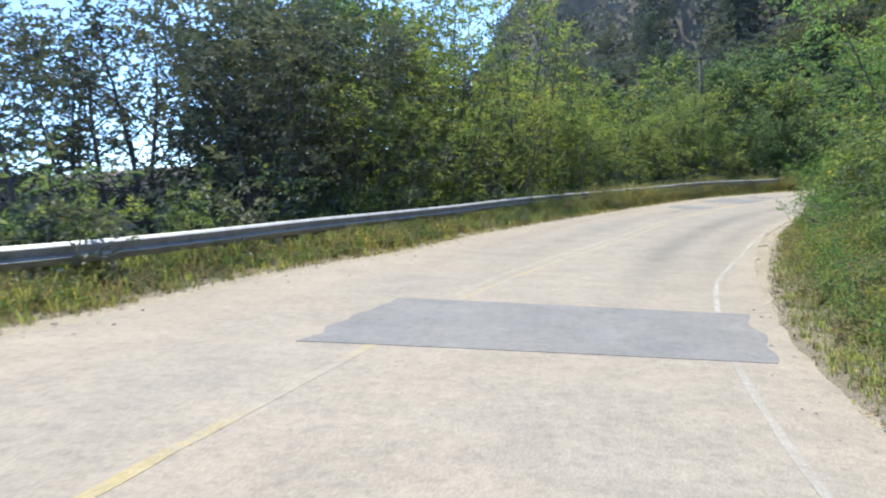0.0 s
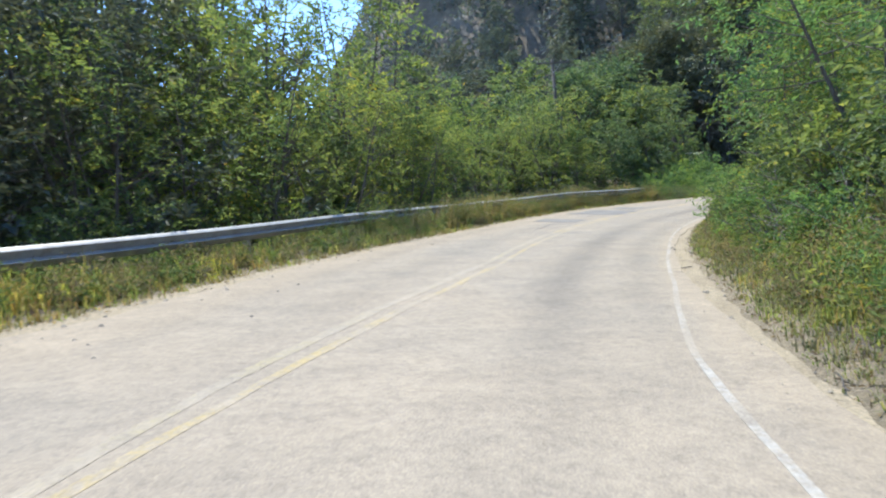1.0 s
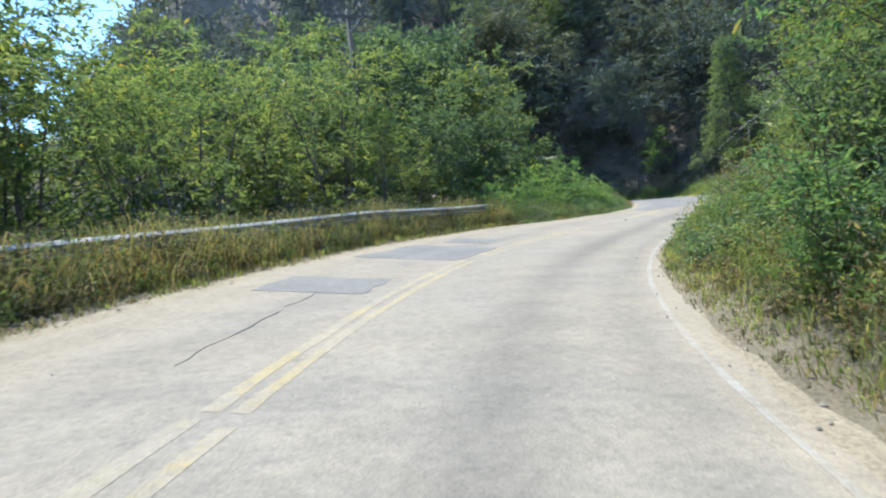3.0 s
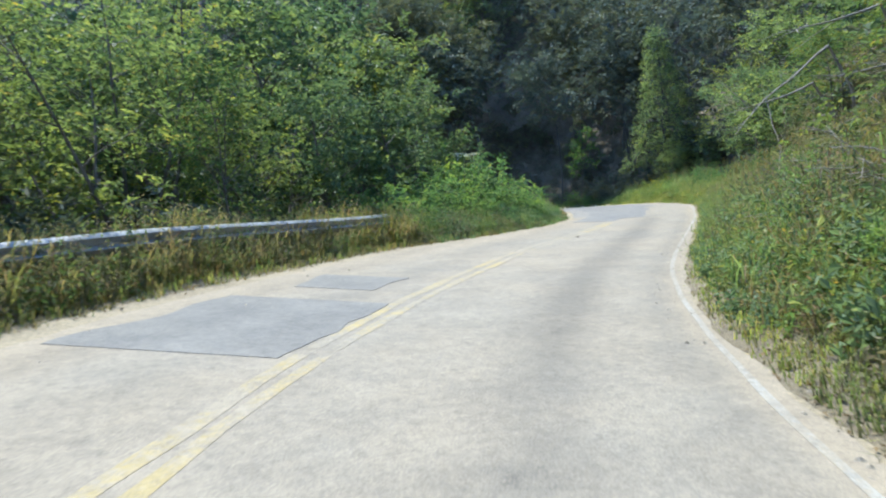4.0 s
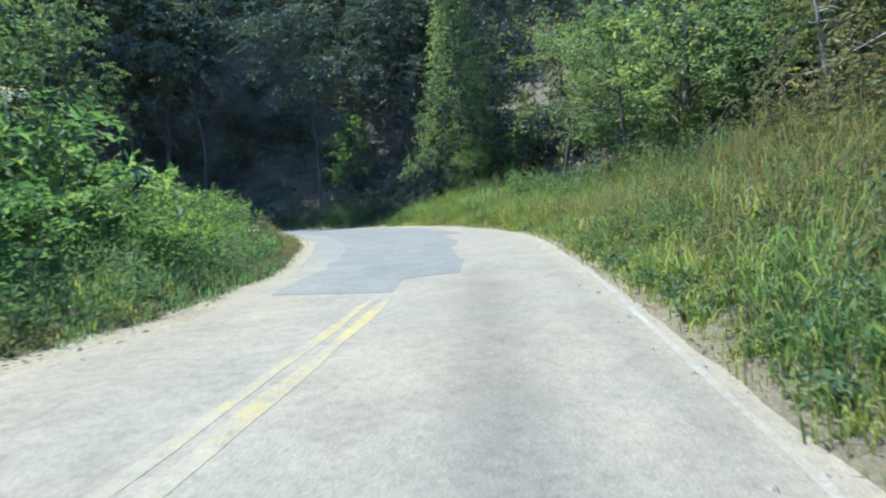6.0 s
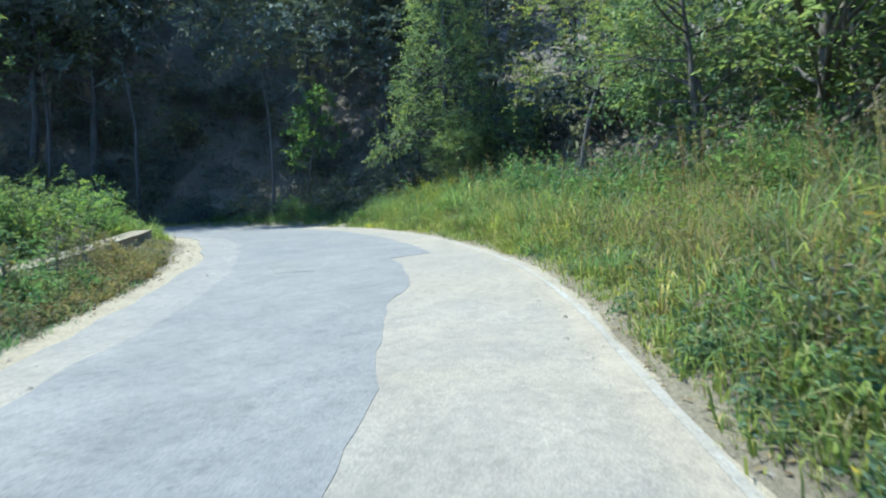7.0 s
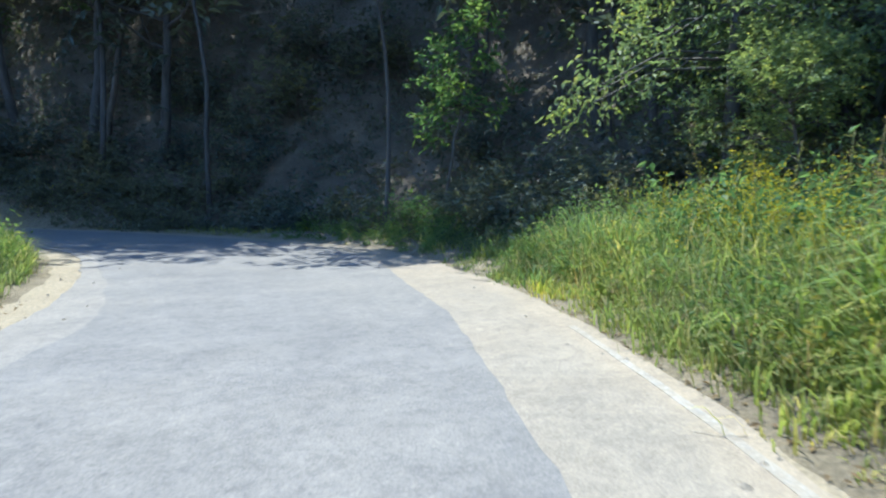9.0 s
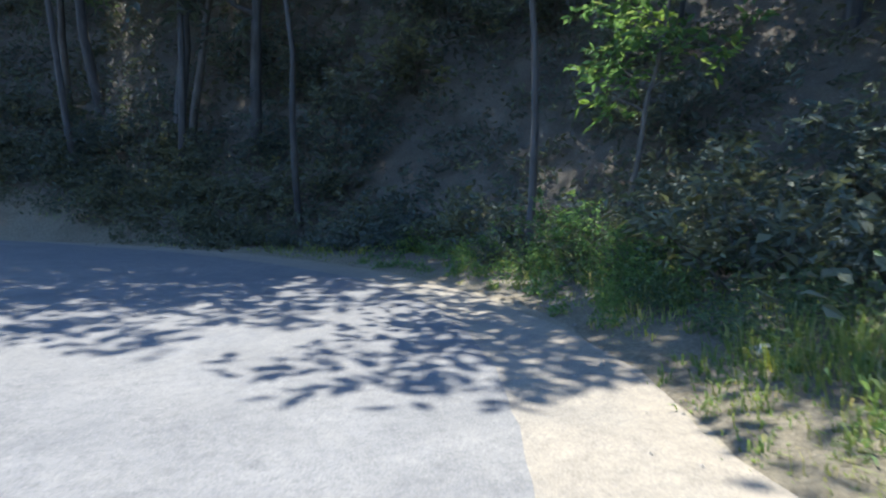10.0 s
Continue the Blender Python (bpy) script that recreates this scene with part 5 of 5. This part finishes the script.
rail = tagged(new("guard_rail"), "weathered galvanised steel guard rail on posts in the grass", "guard rail")
s = np.arange(-12, 47.6, 0.5)
prof = np.array([(0.0, 0.165), (0.04, 0.14), (0.072, 0.112), (0.08, 0.10), (0.076, 0.09), (0.006, 0.0), (0.0, -0.012), (0.012, -0.02), (0.098, -0.05), (0.106, -0.06), (0.10, -0.072), (0.03, -0.15), (0.0, -0.165)])
prof = np.concatenate([prof, prof[::-1] + np.array([-0.006, 0.0])])
RAIL_H = 0.66
q = on_road(s, rail_offset(s))
h = np.interp(s, CS, CH)
toward = np.stack([np.cos(h), -np.sin(h), np.zeros(len(s))], 1)
sag = 0.03 * wave(s, s * 0, 0.6, 8)
v = q[:, None] + toward[:, None] * prof[None, :, :1] + np.array([0, 0, 1.0]) * (prof[None, :, 1:] + RAIL_H + sag[:, None, None])
v = np.concatenate([v, v[:, :1]], 1)
part("beam", mesh_from("beam", v.reshape(-1, 3), grid_faces(len(s), v.shape[1]), STEEL, flat=True), rail)


def box(x0, x1, y0, y1, z0, z1, bevel=0.0):
    bm = bmesh.new()
    bmesh.ops.create_cube(bm, size=1)
    for w in bm.verts:
        w.co = Vector(((x0 + x1) / 2 + w.co.x * (x1 - x0), (y0 + y1) / 2 + w.co.y * (y1 - y0), (z0 + z1) / 2 + w.co.z * (z1 - z0)))
    if bevel:
        bmesh.ops.bevel(bm, geom=bm.edges[:], offset=bevel, segments=2, affect="EDGES")
    return bm


def bm_mesh(name, bm, mat):
    me = bpy.data.meshes.new(name)
    bm.to_mesh(me)
    bm.free()
    me.materials.append(mat)
    return me


post_me = bm_mesh("post", box(-0.075, 0.075, -0.05, 0.05, -0.6, RAIL_H + 0.1, 0.008), STEEL)
spacer_me = bm_mesh("spacer", box(0.06, 0.105, -0.06, 0.06, RAIL_H - 0.14, RAIL_H + 0.12, 0.006), STEEL)
for a in np.arange(-11, 47.6, 3.8):
    g = on_road(a, float(rail_offset(a)) + 0.09)
    ob = part("post", post_me, rail)
    ob.matrix_basis = pose(float(g[0]), float(g[1]), float(g[2]), 0, 0, -math.degrees(float(np.interp(a, CS, CH))))
    part("spacer", spacer_me, ob)

# ---------------------------------------------------------------- low concrete wall on the inside of the bend
wall = tagged(new("low_wall"), "low weathered concrete retaining wall among grass", "wall")
s = np.arange(64.0, 77.1, 0.5)
lo = np.interp(s, [62, 66, 72, 77], [5.6, 5.6, 5.4, 4.95])


def wall_strip(name, inner, outer, z0, z1, mat):
    top = on_road(s, lo)
    out_ = []
    for dl, dz in ((inner, z0), (inner, z1), (outer, z1), (outer, z0)):
        w = on_road(s, lo + dl)
        w[:, 2] = top[:, 2] + dz + (0.02 * wave(s, s * 0 + dl, 1.7, 9) if dz > 0 else 0)
        out_.append(w)
    v_ = np.stack(out_ + [out_[0]], 1)
    f_ = grid_faces(len(s), 5)
    n_ = 5 * (len(s) - 1)
    f_ = np.concatenate([f_[:, ::-1], [[0, 1, 2, 3], [n_ + 3, n_ + 2, n_ + 1, n_]]])
    return part(name, mesh_from(name, v_.reshape(-1, 3), f_, mat, flat=True), wall)


wall_strip("wall_body", 0.0, 0.25, -0.5, 0.36, CONCRETE)
wall_strip("coping", -0.03, 0.5, 0.36, 0.40, SAND)

# ---------------------------------------------------------------- utility pole in the trees
POLE_X, POLE_Y = 19.6, 55.0
pole_base = float(ground_at(POLE_X, POLE_Y)[0])
utility = tagged(new("utility_pole"), "grey weathered wooden utility pole rising out of the trees", "utility pole")
utility.location = (POLE_X, POLE_Y, pole_base)
top_z = 10.9 - pole_base
v, f = tubes([[(np.array((0, 0, -0.3)), 0.16), (np.array((0, 0, top_z * 0.5)), 0.135), (np.array((0, 0, top_z)), 0.11), (np.array((0, 0, top_z + 0.01)), 0.005)]], 10)
part("pole", mesh_from("pole", v, f, BARK), utility)
arm = part("crossarm", bm_mesh("crossarm", box(-1.25, 1.25, -0.17, -0.07, top_z - 0.35, top_z - 0.23, 0.012), BARK), utility)
insulator_me = mesh_from("insulator", *tubes([[(np.array((0, 0, 0)), 0.02), (np.array((0, 0, 0.06)), 0.05), (np.array((0, 0, 0.09)), 0.03), (np.array((0, 0, 0.13)), 0.05), (np.array((0, 0, 0.16)), 0.015)]], 8), STONE)
for dx in (-1.15, -0.6, 0.6, 1.15):
    part("insulator", insulator_me, arm).location = (dx, -0.12, top_z - 0.235)
for sx in (-1, 1):
    v, f = tubes([[(np.array((0, -0.14, top_z - 1.0)), 0.018), (np.array((sx * 0.6, -0.16, top_z - 0.34)), 0.018)]], 5)
    part("brace", mesh_from("brace", v, f, STEEL), utility)

# ---------------------------------------------------------------- dead branches on the bank, stones
rng = np.random.RandomState(77)
for x_, y_, z_, dr, ln in ((30.2, 39.3, 4.2, (-0.93, -0.05, -0.34), 5.6), (31.2, 40.2, 3.5, (-0.85, 0.25, -0.3), 3.2), (30.9, 38.4, 5.0, (-0.9, 0.1, -0.3), 4.6), (30.4, 37.2, 3.4, (-0.9, 0.3, 0.02), 3.4)):
    z0 = float(ground_at(x_, y_)[0])
    main = limb(rng, (0, 0, 0), dr, ln, 0.034, 8, 0.10, 0.0)
    paths = [main] + [limb(rng, main[k][0], np.array(dr) + rng.normal(size=3) * 0.5, ln * 0.35, 0.013, 5, 0.2, 0.0) for k in (3, 5, 6)]
    paths.append([(np.array((0, 0, 0.0)), 0.034), (np.array((0.9, -0.1, (z0 - z_) * 0.35)), 0.042), (np.array((1.5, 0, float(ground_at(x_ + 1.5, y_)[0]) - z_ - 0.15)), 0.05)])
    v, f = tubes(paths, 6)
    br = tagged(new("dead_branch", mesh_from("dead_branch", v, f, DEAD)), "bare dead grey branch hanging over the bank", "branch", group="dead branches")
    br.location = (x_, y_, z_)

for x_, y_, r_ in ((51.15, 65.6, 0.11), (49.3, 62.0, 0.07)):
    bm = bmesh.new()
    bmesh.ops.create_icosphere(bm, subdivisions=3, radius=r_)
    for w in bm.verts:
        w.co *= 1 + 0.18 * noise.noise(w.co * 14 + Vector((x_, y_, 0)))
        w.co.z *= 0.5
    st = tagged(new("stone", bm_mesh("stone", bm, PALE_STONE)), "pale flat stone lying at the road's edge", "stone", group="stones at the verge")
    st.location = (x_, y_, float(max(ground_at(x_, y_)[0], on_road(*[float(q_[0]) for q_ in near_road(x_, y_)[:2]])[2])) + r_ * 0.25)

for x_, y_, r_ in ((27.78, 41.27, 0.10), (27.95, 41.1, 0.07), (28.5, 41.92, 0.08), (26.4, 44.48, 0.045), (26.48, 44.52, 0.035)):
    bm = bmesh.new()
    bmesh.ops.create_icosphere(bm, subdivisions=3, radius=r_)
    for w in bm.verts:
        w.co *= 1 + 0.35 * noise.noise(w.co * 11 + Vector((x_, y_, 0)))
        w.co.z *= 0.45
    cl = tagged(new("soil_clod", bm_mesh("soil_clod", bm, CLOD)), "dark lump of dry soil fallen beside the road", "soil clod", group="soil clods")
    cl.location = (x_, y_, float(max(ground_at(x_, y_)[0], on_road(*[float(q_[0]) for q_ in near_road(x_, y_)[:2]])[2])) + r_ * 0.15)

rng = np.random.RandomState(78)
v_all, f_all, n = [], [], 0
for k in range(1500):
    right = rng.uniform() < 0.5
    s_ = rng.uniform(0, 84) if right or rng.uniform() < 0.4 else rng.uniform(0, 24)
    l_ = -edge_right(s_) + rng.uniform(-0.1, 0.6) if right else edge_left(s_) - abs(rng.normal()) * 0.8
    g = on_road(s_, l_)
    r = 0.008 + 0.035 * rng.uniform() ** 3
    base = np.array([(1, 0, 0), (0.3, 0.9, 0), (-0.8, 0.6, 0), (-0.8, -0.6, 0), (0.3, -0.9, 0), (0, 0, 0.7)]) * rng.uniform(0.7, 1.3, (6, 3)) * r
    v_all.append(base + g + np.array([0, 0, -0.002]))
    f_all.append(np.array([(0, 1, 5), (1, 2, 5), (2, 3, 5), (3, 4, 5), (4, 0, 5)]) + n)
    n += 6
tagged(new("pebbles", mesh_from("pebbles", np.concatenate(v_all), np.concatenate(f_all), STONE, flat=True)), "loose grey pebbles on the sandy verge", "stones", kind="stuff")

# dead leaves and twigs on the verges
def litter(name, seed, count, label):
    rng = np.random.RandomState(seed)
    side = rng.uniform(0, 1, count) < 0.65
    s_ = rng.uniform(0, 80, count)
    l_ = np.where(side, -edge_right(s_) + 0.1 - np.abs(rng.normal(size=count)) * 0.45, edge_left(s_) - 0.3 + np.abs(rng.normal(size=count)) * 0.4)
    q = on_road(s_, l_)
    q[:, 2] = np.maximum(q[:, 2], ground_at(q[:, 0], q[:, 1])) + 0.012
    lv, lf = leaf_cards(rng, q, 0.065, 0.03, lift=2.0)
    return tagged(new(name, mesh_from(name, lv, lf, LITTER, flat=True)), label, "leaf litter", kind="stuff")


LITTER = leaf_material("dead_leaves", [(0, (0.10, 0.065, 0.035)), (0.5, (0.19, 0.13, 0.07)), (1, (0.28, 0.21, 0.11))], 0.15, 0.7)
litter("leaf_litter", 601, 2600, "brown dead leaves scattered along the sandy verges")
rng = np.random.RandomState(79)
for s_, l_, ln in ((20.2, -2.15, 0.55), (22.6, -2.3, 0.7), (23.4, -1.95, 0.4), (26.5, -2.3, 0.6), (12.4, -2.2, 0.5), (40.6, -1.75, 0.5), (16.0, 5.5, 0.6)):
    a = rng.uniform(0, 6.28)
    d = np.array((math.cos(a), math.sin(a), 0.03))
    main = limb(rng, (0, 0, 0), d, ln, 0.011, 5, 0.25, 0.0)
    v, f = tubes([main, limb(rng, main[2][0], d + rng.normal(size=3) * np.array([0.6, 0.6, 0.1]), ln * 0.4, 0.006, 3, 0.2, 0.0)], 5)
    v[:, 2] = np.clip(v[:, 2], -0.01, 0.05)
    tw = tagged(new("fallen_twig", mesh_from("fallen_twig", v, f, DARK_BARK)), "dark dry twig lying on the sandy verge", "twig", group="twigs on the verge")
    g = on_road(s_, l_)
    tw.location = (float(g[0]), float(g[1]), float(max(g[2], ground_at(g[0], g[1])[0])) + 0.008)

# unused originals out of the place
for some in PROTO.values():
    for ob in some:
        if ob.matrix_basis == Matrix.Identity(4):
            for o in list(ob.children) + [ob]:
                bpy.data.objects.remove(o)
